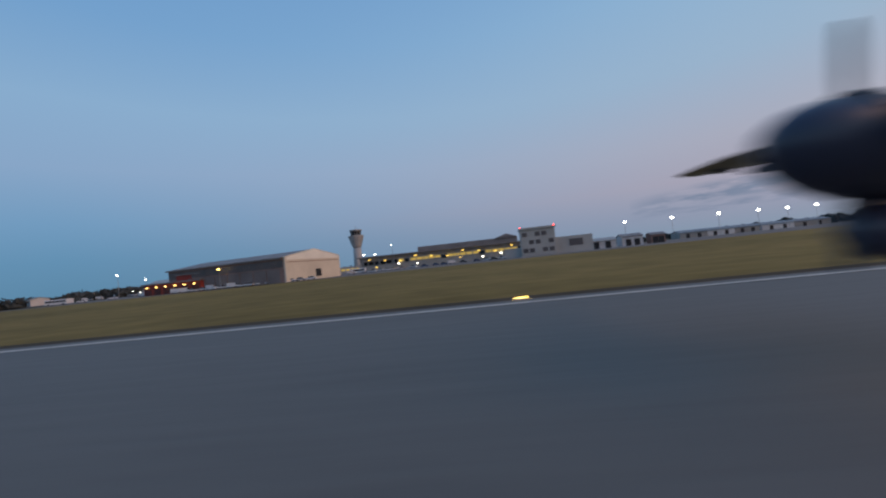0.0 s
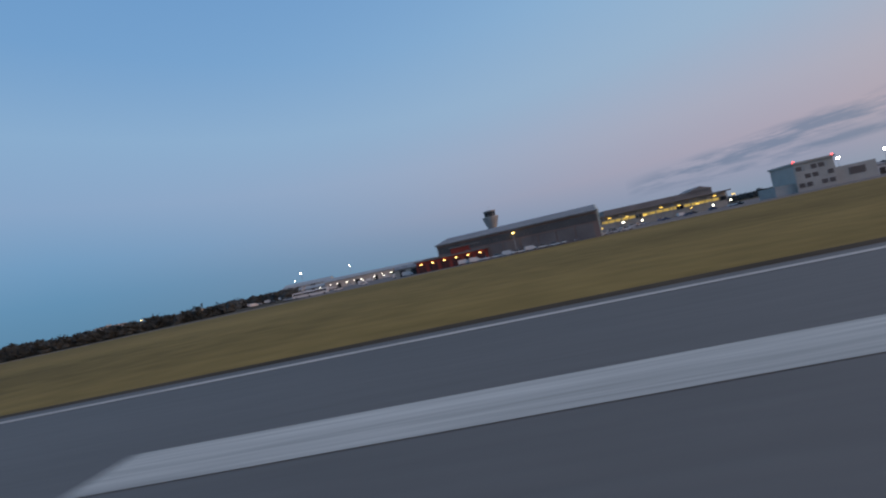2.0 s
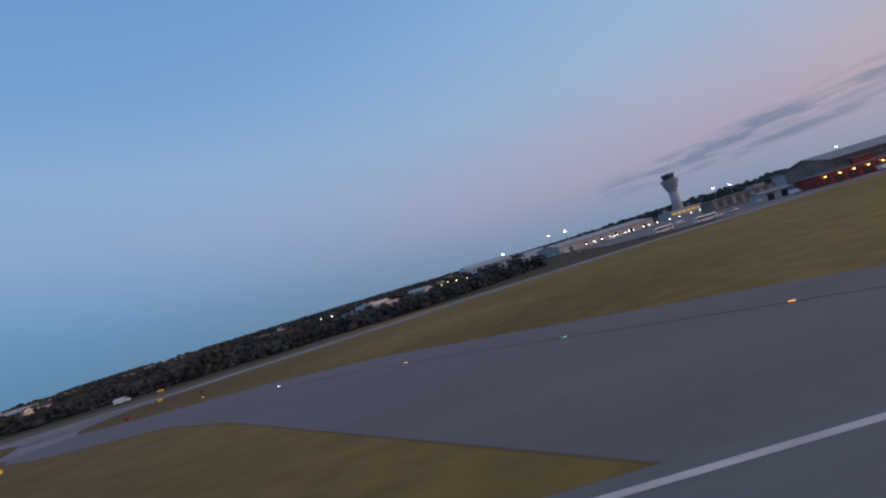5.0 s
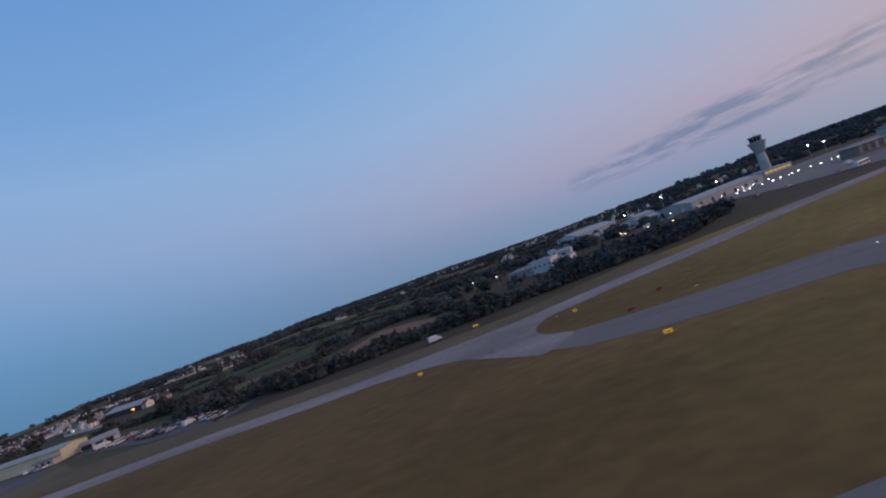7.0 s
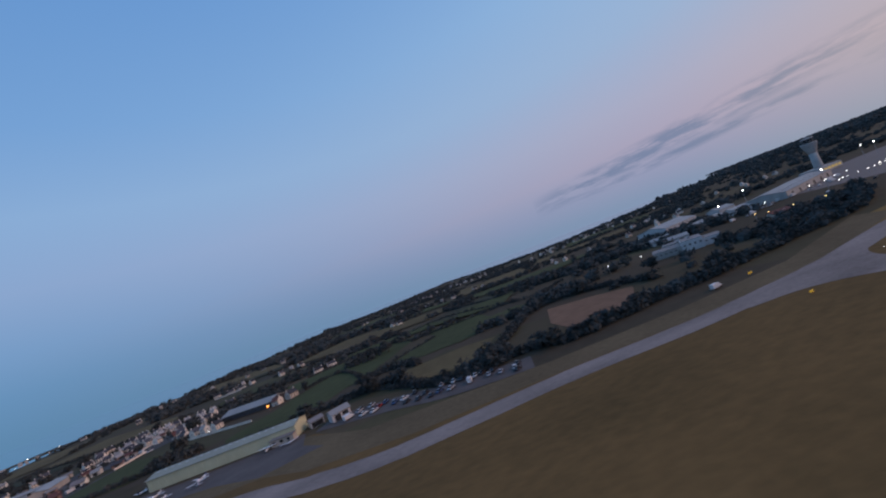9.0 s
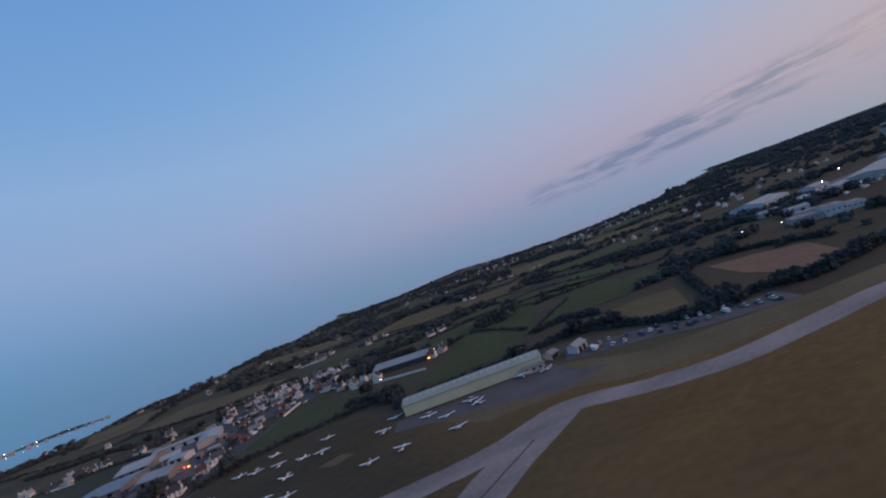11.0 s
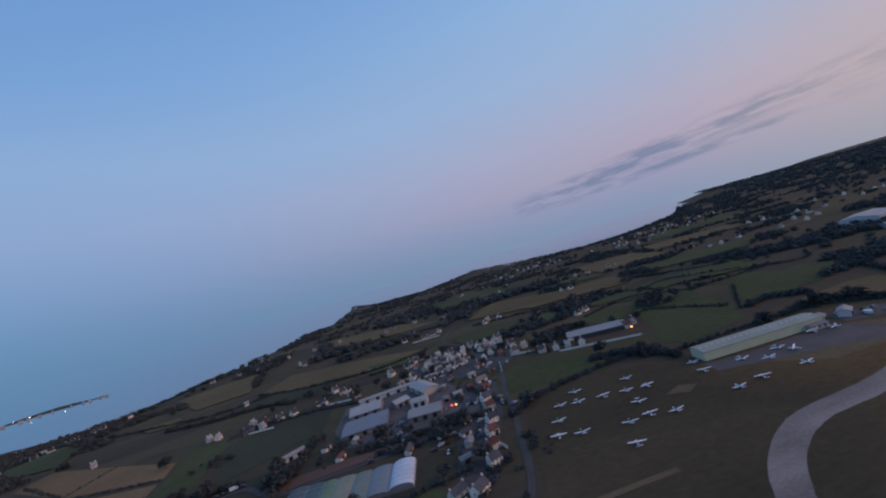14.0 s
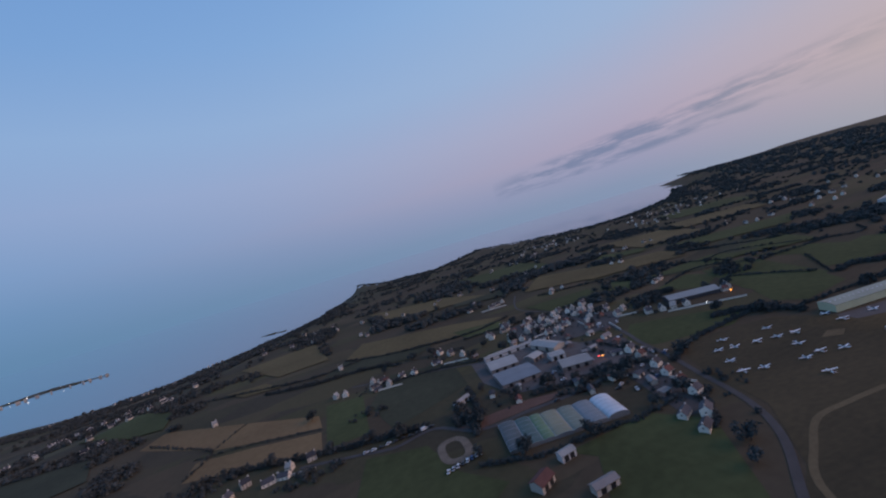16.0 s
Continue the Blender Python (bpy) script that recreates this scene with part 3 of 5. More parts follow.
def terminal():
    e = empty("terminal", pose(-12, 143, 0, 0, 0, -4), "long low terminal with a lit yellow frontage", "terminal")
    box_part("wall", e, CONCRETE, -30, 32, 0, 14, 0, 5.2)
    box_part("roof", e, SHEETROOF, -30.6, 32.6, -2.4, 14.6, 5.22, 5.6)
    box_part("upper_storey", e, SHEETROOF, -8, 30, 4, 13, 5.6, 7.6, "dark sheet clad upper storey")
    bm = bmesh.new()
    gable(bm, 22, 30, 3.5, 13.5, 7.6, 7.7, 9.0, axis="y")
    part("roof_light", bm, SHEETROOF, e)
    for i in range(26):
        x = -29 + 2.35 * i
        if x > -16 and i % 6 != 1:
            w = box_part("window", e, LITGLASS, x, x + 2.0, -0.08, -0.01, 2.7, 3.6, "lit yellow glazing")
        else:
            w = box_part("window", e, GLASSDARK, x, x + 2.0, -0.08, -0.01, 2.3, 3.7)
        box_part("window_frame", w, STEEL, x + 2.02, x + 2.14, -0.14, -0.02, 2.2, 3.8)
    for i in range(11):
        x = -28 + 5.9 * i
        box_part("canopy_post", e, STEEL, x, x + 0.2, -2.2, -2.0, 0, 5.2)
        box_part("canopy_lamp", e, AMBERLAMP, x + 2.0, x + 2.8, -1.9, -1.5, 4.2 - (i % 3) * 0.7, 4.5 - (i % 3) * 0.7, "lit amber canopy lamp")
    return e


terminal()


def office_block():
    e = empty("office_block", pose(18.5, 104, 0, 0, 0, -6), "grey concrete office block with a red-lit roof edge", "building")
    box_part("wall", e, OFFICE, -4.5, 4.5, 0, 9, 0, 7.2)
    roof = box_part("roof", e, OFFICE, -4.8, 4.8, -0.4, 9.3, 7.22, 7.7)
    for x in (-4.4, 4.4):
        box_part("beacon", roof, REDLAMP, x - 0.14, x + 0.14, -0.2, 0.06, 7.7, 7.95, "lit red beacon")
    for z in (1.0, 3.2, 5.3):
        for i in range(5):
            box_part("window", e, DULLGLASS if (i + int(z)) % 3 else OFFICE, -4.1 + 1.7 * i, -2.8 + 1.7 * i, -0.06, -0.01, z, z + 1.1)
    box_part("annex", e, OFFICE, 4.5, 14, 1, 9, 0, 4.4)
    box_part("annex_opening", e, DULLGLASS, 8, 11.5, 0.92, 0.98, 1.8, 3.6)
    box_part("low_wing", e, CONCRETE, -9, -4.5, 1, 8, 0, 2.6)
    return e


office_block()


def plain_shed(name, x, y, rot, lx, ly, eave, ridge, wall, roof_mat, label, category="shed", doors=2):
    """A pitched shed with doors in the side that faces south."""
    e = empty(name, pose(x, y, land_height(x, y), 0, 0, rot), label, category)
    bm = bmesh.new()
    gable(bm, -lx / 2, lx / 2, -ly / 2, ly / 2, -0.3, eave, ridge)
    part("wall", bm, wall, e)
    bm = bmesh.new()
    o = 0.3
    ring_tube(bm, [[(px, -ly / 2 - o, eave - 0.12), (px, 0, ridge + 0.04), (px, ly / 2 + o, eave - 0.12), (px, ly / 2 + o, eave + 0.06), (px, 0, ridge + 0.22), (px, -ly / 2 - o, eave + 0.06)] for px in (-lx / 2 - 0.2, lx / 2 + 0.2)])
    r = part("roof", bm, roof_mat, e)
    for i in range(int(lx / 2.5) if ridge - eave > 0.5 and wall is not SHEETROOF else 0):
        px = -lx / 2 + 1.2 + 2.5 * i
        t0, t1 = 0.25, 0.7
        bm = bmesh.new()
        ring_tube(bm, [[(px, -ly / 2 * (1 - t), eave + (ridge - eave) * t + 0.14), (px + 0.8, -ly / 2 * (1 - t), eave + (ridge - eave) * t + 0.14), (px + 0.8, -ly / 2 * (1 - t), eave + (ridge - eave) * t + 0.19), (px, -ly / 2 * (1 - t), eave + (ridge - eave) * t + 0.19)] for t in (t0, t1)])
        part("rooflight", bm, PALEROOF, r)
    for i in range(doors):
        px = -lx / 2 + lx * (i + 0.7) / (doors + 0.4)
        box_part("door", e, DARK, px - 0.8, px + 0.8, -ly / 2 - 0.05, -ly / 2 - 0.01, 0.02, min(2.0, eave - 0.3))
    return e


plain_shed("cargo_shed", 40, 121, -4, 8, 5, 2.3, 3.0, WHITE, PALEROOF, "low white cargo shed beside the apron")
plain_shed("cargo_shed", 50, 124, -4, 6, 6, 2.8, 3.5, WHITE, SHEETROOF, "small white apron shed with a grey roof")
plain_shed("dark_shed", 57, 122, -4, 4, 4, 2.6, 3.1, BRICK, SHEETROOF, "small dark brick apron shed")
for i, (sx, sl) in enumerate(((104, 12), (118, 12), (132, 11), (148, 14), (166, 16))):
    plain_shed("freight_shed", sx, 190 + 3 * i, -3, sl, 9, 2.6, 3.6, WHITE if i % 2 else PALEROOF, BLUEROOF, "long low pale freight shed across the apron")
plain_shed("depot", -160, 176, 4, 17, 8, 2.4, 3.4, WHITE, PALEROOF, "long white depot shed with a pale roof")
plain_shed("depot", -141, 173, 2, 15, 8, 2.3, 3.3, WHITE, PALEROOF, "low white depot shed among parked lorries")
plain_shed("depot", -122, 171, 0, 10, 6, 2.2, 2.9, PALEROOF, SHEETROOF, "low grey depot shed with dark doors")
plain_shed("storage_hall", -160, 203, 12, 24, 20, 4.6, 6.4, WHITE, PALEROOF, "wide white storage hall with a shallow roof", doors=4)
plain_shed("annex_shed", -88, 105, -10, 8, 5, 2.0, 2.6, RENDER, SHEETROOF, "low rendered annex beside the fire station")
plain_shed("airport_hall", -112, 172, 18, 50, 18, 3.2, 4.4, CONCRETE, PALEROOF, "long grey airport hall with a pale flat-pitched roof", "hall", 6)


def lamp_post(x, y, h, mat, label, group, size=0.32):
    e = empty("lamp_post", pose(x, y, 0), label, "lamp", group)
    bm = bmesh.new()
    lathe(bm, [(0.09, 0), (0.05, h)], 8)
    pole = part("pole", bm, STEEL, e)
    bm = bmesh.new()
    box(bm, -0.5 * size * 2, 0.5 * size * 2, -0.4, 0.2, h, h + 0.12)
    part("arm", bm, STEEL, pole)
    bm = bmesh.new()
    bmesh.ops.create_icosphere(bm, subdivisions=2, radius=size)
    bmesh.ops.scale(bm, verts=bm.verts, vec=(1.3, 1.0, 0.7))
    bmesh.ops.translate(bm, verts=bm.verts, vec=(0, -0.3, h - 0.1))
    part("lamp_head", bm, mat, e, "lit lamp head", smooth=True)
    return e


for x, y, h in ((-134, 138, 8.5), (-129, 180, 9.2), (-28.7, 143, 9.3), (69, 174, 10.0), (90, 176, 9.9), (111, 178, 9.7), (129, 180, 9.4), (143, 182, 9.2), (157, 184, 9.2), (-153, 172, 7.0), (-50, 180, 8.2), (-44, 178, 7.6)):
    lamp_post(x, y, h, MASTLAMP, "tall apron floodlight mast, lit white", "apron floodlights", 0.5 if x > 0 else 0.22)
lamp_post(-60.6, 89.4, 4.9, BAYLAMP, "lit yellow lamp in front of the hangar", "yard lamps", 0.27)
for i in range(17):
    lamp_post(-128 + 3.4 * i + 0.5 * math.sin(i * 2.3), 138 + 1.5 * math.sin(i), 1.9, WHITELAMP, "short lit lamp along the airport road", "road lamps", 0.15)
for i, x in enumerate((-30, -23, -17, -3, 4, 10, 27, 33)):
    lamp_post(x, 122 + (i % 3), 1.5 + 0.5 * (i % 2), AMBERLAMP if i % 3 == 0 else WHITELAMP, "short lit lamp on the apron", "apron lamps", 0.24)
for x, y in ((-150, 160), (-146, 161), (-139, 162), (-131, 160), (-118, 158), (-112, 156), (-108, 158), (-103, 158), (-98, 156)):
    lamp_post(x, y, 1.4, WHITELAMP, "short lit lamp by the depot yard", "yard lamps", 0.15)
for x, y in ((-231, 150), (-223, 139), (-187, 200), (-183, 197), (-179, 130), (-181, 123), (-176, 118), (-173, 110)):
    lamp_post(x, y, 3.4, WHITELAMP if x < -182 else BAYLAMP, "lit lamp in a works yard", "works lamps", 0.14)


def edge_light(x, y, mat, label, group, h=0.16, r=0.13, deep=0.035):
    e = empty("airfield_light", pose(x, y, 0.03), label, "airfield light", group)
    bm = bmesh.new()
    lathe(bm, [(0.16, 0), (0.12, 0.01), (0.05, h)], 10)
    part("base", bm, STEEL, e)
    bm = bmesh.new()
    lathe(bm, [(r * 0.8, h), (r, h + deep * 0.43), (r * 0.6, h + deep)], 10)
    part("lens", bm, mat, e, "lit lens")
    return e


for i in range(-2, 3):
    edge_light(1.2 - 30.7 * i, 10.1, EDGELAMP, "lit amber runway edge light on the grass", "runway edge lights", 0.03, 0.08, 0.022)
edge_light(-90.0, 10.5, WHITELAMP, "dim white runway edge light on the grass", "runway edge lights", 0.02, 0.022, 0.008)
for i, (x, y) in enumerate(((-160, 19.4), (-170, 25.6), (-182, 32.8), (-197, 40.5), (-212, 50), (-228, 61))):
    edge_light(x, y, (ORANGELAMP, GREENLAMP, ORANGELAMP, WHITELAMP, WHITELAMP, WHITELAMP)[i], "lit flush exit light in the pavement", "exit lights", 0.01, 0.07 if i < 3 else 0.035)
edge_light(-210.8, 14.6, ORANGELAMP, "lit orange runway end light", "runway end lights", 0.2, 0.22)


def guidance_sign(x, y, rot, w, mat, label):
    e = empty("guidance_sign", pose(x, y, 0, 0, 0, rot), label, "sign", "taxiway signs")
    bm = bmesh.new()
    box(bm, -w / 2, w / 2, -0.1, 0.1, 0.18, 0.5)
    part("panel", bm, mat, e)
    for s in (-0.4, 0.4):
        box_part("leg", e, STEEL, s * w - 0.03, s * w + 0.03, -0.03, 0.03, 0, 0.18)
    box_part("lettering_bar", e, DARK, -w * 0.3, w * 0.3, -0.115, -0.1, 0.29, 0.39)
    return e


guidance_sign(-224.6, 37.3, -8, 0.8, SIGN, "yellow taxiway guidance sign on the grass")
guidance_sign(-240.0, 77.5, 5, 1.0, SIGN, "yellow taxiway guidance sign beside the hedge")
guidance_sign(-251.2, 56.0, 0, 0.55, SIGN, "small yellow taxiway sign on the grass")
guidance_sign(-225.6, 59.5, 0, 0.5, SIGN, "small yellow taxiway sign on the grass")
guidance_sign(-221.8, 49.2, -10, 1.0, RED, "red holding position sign beside the taxiway")
guidance_sign(-214.8, 54, -10, 0.7, RED, "small red sign on the taxiway island")


def car(paint, van=False):
    e = empty("van" if van else "car", pose(0, -400, 0), "parked white van" if van else "parked car", "van" if van else "car")
    L, W = (2.7, 1.0) if van else (2.25, 0.95)
    prof = [(-L / 2, 0.18), (L / 2, 0.18), (L / 2, 0.46), (L * 0.28, 0.52), (-L * 0.42, 0.54), (-L / 2, 0.48)] if not van else [(-L / 2, 0.18), (L / 2, 0.18), (L / 2, 0.55), (L * 0.34, 0.72), (L * 0.2, 1.15), (-L / 2, 1.18)]
    bm = bmesh.new()
    ring_tube(bm, [[(px, w, pz) for px, pz in prof] for w in (-W / 2, W / 2)])
    bmesh.ops.bevel(bm, geom=bm.edges[:], offset=0.05, segments=1, affect="EDGES")
    body = part("body", bm, paint, e)
    if not van:
        bm = bmesh.new()
        ring_tube(bm, [[(px, w * (1 - (pz - 0.5) * 0.5), pz) for px, pz in ((-L * 0.40, 0.5), (L * 0.24, 0.5), (L * 0.08, 0.82), (-L * 0.28, 0.82))] for w in (-W * 0.46, W * 0.46)])
        part("cabin_glass", bm, GLASSDARK, body)
        bm = bmesh.new()
        box(bm, -L * 0.27, L * 0.07, -W * 0.37, W * 0.37, 0.815, 0.84)
        part("roof", bm, paint, body)
    else:
        box_part("windscreen", body, GLASSDARK, L * 0.22, L * 0.345, -W * 0.42, W * 0.42, 0.74, 1.05)
    for sx in (-0.3, 0.32):
        for sy in (-1, 1):
            bm = bmesh.new()
            bmesh.ops.create_cone(bm, cap_ends=True, segments=12, radius1=0.17, radius2=0.17, depth=0.12)
            bmesh.ops.rotate(bm, verts=bm.verts, matrix=Matrix.Rotation(math.pi / 2, 3, "X"))
            bmesh.ops.translate(bm, verts=bm.verts, vec=(sx * L, sy * W / 2, 0.17))
            part("wheel", bm, RUBBER, e)
    return e


random.seed(11)
NAMES = ("white", "silver", "black", "blue", "red")
cars = [tagged(car(p), "parked %s car" % n) for p, n in zip(CARPAINTS, NAMES)]
van = car(CARPAINTS[0], True)
used = set()


def park(i, x, y, rot, group, z=0.02):
    src = van if i == 5 else cars[i]
    label = ("white panel van" if i == 5 else "%s hatchback car" % NAMES[i]) + " standing in the " + group
    if i not in used:
        used.add(i)
        src.matrix_world = pose(x, y, z, 0, 0, rot)
        ob = src
    else:
        ob = copy_thing(src, pose(x, y, z, 0, 0, rot))
    return tagged(ob, label, group=group)


# row before the hangar, apron vehicles, depot yard
for i in range(15):
    park(random.choice((0, 0, 1, 5, 0, 0)), -73 + 2.6 * i, 90.5 - 0.3 * i + random.uniform(-0.6, 0.6), random.uniform(-12, 12), "hangar forecourt")
for i in range(16):
    park(random.choice((0, 5, 1, 3, 2)), -36 + 3.1 * i + random.uniform(-0.8, 0.8), 118 + random.uniform(-4, 6), random.uniform(-20, 20), "airport apron")
for i in range(16):
    park(random.choice((0, 5, 5, 1)), -165 + 4.4 * i + random.uniform(-1, 1), 155 + random.uniform(-5, 5), random.uniform(-15, 15), "depot yard")


def pier_building():
    e = empty("pier_building", pose(-76, 130, 0, 0, 0, -2), "low dark pier building with pale upright panels", "building")
    box_part("wall", e, RUSTDOOR, -11, 11, 0, 6, 0, 3.4)
    roof = box_part("roof", e, SHEETROOF, -11.4, 11.4, -0.5, 6.4, 3.42, 3.7)
    box_part("plant_room", roof, PALEROOF, 5, 9, 1.5, 5, 3.7, 4.8)
    for i in range(7):
        box_part("panel", e, PALEROOF, -10.2 + 3.1 * i, -9.0 + 3.1 * i, -0.16, -0.01, 0.6, 3.3, "pale upright wall panel")
        box_part("window", e, DULLGLASS, -8.8 + 3.1 * i, -7.4 + 3.1 * i, -0.06, -0.01, 1.2, 2.2)
    return e


pier_building()


def coach(x, y, rot):
    e = empty("coach", pose(x, y, 0.02, 0, 0, rot), "white coach parked beside the airport road", "bus", "parked coaches")
    bm = bmesh.new()
    ring_tube(bm, [[(px, -0.62, 0.2), (px, 0.62, 0.2), (px, 0.62, 1.35), (px, 0.5, 1.55), (px, -0.5, 1.55), (px, -0.62, 1.35)] for px in (-2.8, 2.8)])
    part("body", bm, CARPAINTS[0], e)
    for s in (-1, 1):
        for i in range(6):
            box_part("window", e, GLASSDARK, -2.6 + 0.88 * i, -1.84 + 0.88 * i, s * 0.63 - 0.01, s * 0.63 + 0.01, 0.8, 1.3)
        for px in (-1.9, 1.9):
            bm = bmesh.new()
            bmesh.ops.create_cone(bm, cap_ends=True, segments=12, radius1=0.25, radius2=0.25, depth=0.16)
            bmesh.ops.rotate(bm, verts=bm.verts, matrix=Matrix.Rotation(math.pi / 2, 3, "X"))
            bmesh.ops.translate(bm, verts=bm.verts, vec=(px, s * 0.58, 0.25))
            part("wheel", bm, RUBBER, e)
    return e


coach(-112, 97, 8)
coach(-119, 104, 14)
coach(-38, 128, -10)
for x, y, rot in ((-107, 99, 20), (-124, 106, 5), (-101, 102, 15), (-88, 98, 0), (-92, 104, 30), (-44, 122, 10), (-30, 126, -8), (-24, 121, 5), (-130, 116, 12), (-137, 120, 20), (-148, 128, 40)):
    park(random.choice((0, 5, 5, 1, 2)), x, y, rot, "airport apron")
park(5, -248.6, 78.0, 12, "perimeter track")
park(5, -106, 118, 10, "airport road")
# car park behind the taxiway
for i in range(34):
    s = i / 33
    x, y = -340 + 46 * s, 104 - 22 * s
    park(4 if i == 9 else random.choice((0, 1, 2, 3, 2, 2, 5, 2)), x + random.uniform(-1, 1), y + random.choice((-2.0, 0.6, 3.2)) + random.uniform(-0.5, 0.5), random.uniform(40, 80), "car park")
ribbon("car_park", [(-343, 105), (-325, 97), (-310, 88), (-292, 83)], 9.0, 0.016, YARD, "grey car park surface behind the taxiway", "car park")

# ---------------------------------------------------------------- fields and roads


FIELDS = []


def within(pts, x, y):
    hit = False
    for (xa, ya), (xb, yb) in zip(pts, pts[1:] + pts[:1]):
        if (ya > y) != (yb > y) and x < xa + (xb - xa) * (y - ya) / (yb - ya):
            hit = not hit
    return hit


def field(pts, mat, label, z=0.02):
    """A field that follows the ground."""
    FIELDS.append(pts)
    bm = bmesh.new()
    cx, cy = sum(p[0] for p in pts) / len(pts), sum(p[1] for p in pts) / len(pts)
    edge = []
    for i, (x, y) in enumerate(pts):
        x1, y1 = pts[(i + 1) % len(pts)]
        for k in range(4):
            edge.append((x + (x1 - x) * k / 4, y + (y1 - y) * k / 4))
    rings = []
    for s in (1.0, 0.66, 0.33):
        rings.append([bm.verts.new((cx + (x - cx) * s, cy + (y - cy) * s, land_height(cx + (x - cx) * s, cy + (y - cy) * s) + z)) for x, y in edge])
    mid = bm.verts.new((cx, cy, land_height(cx, cy) + z))
    n = len(edge)
    for a, b in zip(rings, rings[1:]):
        for i in range(n):
            bm.faces.new((a[i], a[(i + 1) % n], b[(i + 1) % n], b[i]))
    for i in range(n):
        bm.faces.new((rings[-1][i], rings[-1][(i + 1) % n], mid))
    ob = part("field", bm, mat)
    return tagged(ob, label, "field", kind="structure")


field([(-706, 262), (-700, 282), (-640, 240), (-650, 216)], SOIL, "tan ripe wheat field between dark hedges", 0.03)
field([(-640, 240), (-597, 209), (-594, 192), (-626, 205), (-650, 216)], SOIL, "tan ripe wheat field between dark hedges", 0.03)
field([(-655, 208), (-628, 200), (-594, 187), (-592, 168), (-654, 189)], SOIL, "tan ripe wheat field between dark hedges", 0.03)
field([(-571, 196), (-557, 233), (-522, 217), (-524, 177), (-562, 161)], DEEPGREEN, "dark green crop field", 0.05)
field([(-594, 220), (-574, 215), (-572, 167), (-590, 167)], MEADOW, "olive green meadow strip", 0.05)
field([(-586, 306), (-572, 347), (-498, 304), (-465, 275), (-497, 262), (-549, 279)], STUBBLE, "pale olive stubble field", 0.25)
field([(-505, 278), (-472, 268), (-474, 247), (-501, 249)], MEADOW, "bright green meadow behind the village", 0.25)
field([(-445, 277), (-395, 267), (-401, 245), (-440, 238)], MEADOW, "bright green meadow behind the village", 0.25)
field([(-435, 173), (-398, 150), (-392, 142), (-415, 133), (-447, 143), (-449, 158)], MEADOW, "dark green playing field by the houses", 0.03)
field([(-371, 162), (-344, 212), (-311, 208), (-338, 145), (-369, 133)], MEADOW, "green pasture behind the long shed", 0.03)
field([(-359, 232), (-331, 243), (-316, 212), (-342, 214)], DEEPGREEN, "dark green pasture", 0.3)
field([(-310, 205), (-306, 178), (-330, 150), (-318, 142), (-294, 140), (-280, 158), (-282, 192)], MEADOW, "long green pasture strip", 0.06)
field([(-327, 129), (-301, 129), (-290, 124), (-302, 104), (-314, 107), (-328, 118)], STUBBLE, "brown rough grazing field", 0.03)
field([(-367, 240), (-305, 240), (-280, 195), (-296, 210), (-340, 222)], MEADOW, "long green meadow below the ridge", 0.5)
field([(-268, 132), (-256, 124), (-246, 113), (-258, 94), (-276, 92), (-276, 110)], PLOUGH, "bare reddish ploughed field", 0.03)
field([(-261, 269), (-253, 212), (-290, 200), (-304, 232)], DEEPGREEN, "dark green field on the slope", 0.5)
field([(-420, 330), (-380, 300), (-300, 262), (-330, 330), (-380, 380)], STUBBLE, "olive stubble field on the far slope", 0.6)
field([(-574, 146), (-552, 138), (-546, 116), (-535, 102), (-548, 92), (-580, 112)], MEADOW, "olive meadow by the riding ring", 0.03)
field([(-516, 103), (-486, 104), (-476, 90), (-494, 60), (-522, 72), (-510, 96)], MEADOW, "dark olive meadow below the greenhouses", 0.02)
field([(-690, 410), (-640, 330), (-600, 330), (-620, 420)], STUBBLE, "olive field near the coast", 0.5)
field([(-830, 300), (-740, 280), (-720, 240), (-800, 210)], DEEPGREEN, "dark field above the coast", 0.5)
field([(-560, 500), (-470, 450), (-440, 380), (-540, 400)], STUBBLE, "brown field on the far slope", 0.8)
field([(-420, 560), (-330, 520), (-330, 430), (-420, 450)], MEADOW, "far green field", 0.8)
field([(-250, 450), (-180, 420), (-200, 330), (-270, 350)], STUBBLE, "far olive field", 0.8)
field([(-388, 327), (-348, 334), (-287, 306), (-292, 274), (-349, 283), (-374, 290)], STUBBLE, "brown stubble strip on the slope", 0.7)
field([(-287, 234), (-249, 229), (-268, 190), (-290, 205)], MEADOW, "green pasture above the works", 0.6)
field([(-790, 345), (-738, 300), (-706, 292), (-716, 330), (-760, 372)], MEADOW, "dark green coastal pasture", 0.6)
field([(-679, 330), (-648, 322), (-631, 295), (-659, 303)], STUBBLE, "small pale brown field", 0.5)
field([(-324, 356), (-285, 330), (-270, 345), (-300, 380)], MEADOW, "far green strip", 0.7)
field([(-270, 318), (-219, 300), (-165, 276), (-205, 250), (-262, 275)], MEADOW, "wide green field on the slope", 0.7)
field([(-387, 230), (-372, 245), (-378, 262), (-396, 240)], MEADOW, "green corner pasture", 0.5)
field([(-480, 370), (-430, 345), (-425, 372), (-470, 396)], DEEPGREEN, "dark field before the cliff woods", 0.8)
field([(-180, 380), (-90, 350), (-60, 400), (-150, 440)], STUBBLE, "far dun field", 0.9)
field([(-100, 470), (0, 430), (40, 500), (-60, 550)], MEADOW, "far green field on the hill", 0.9)


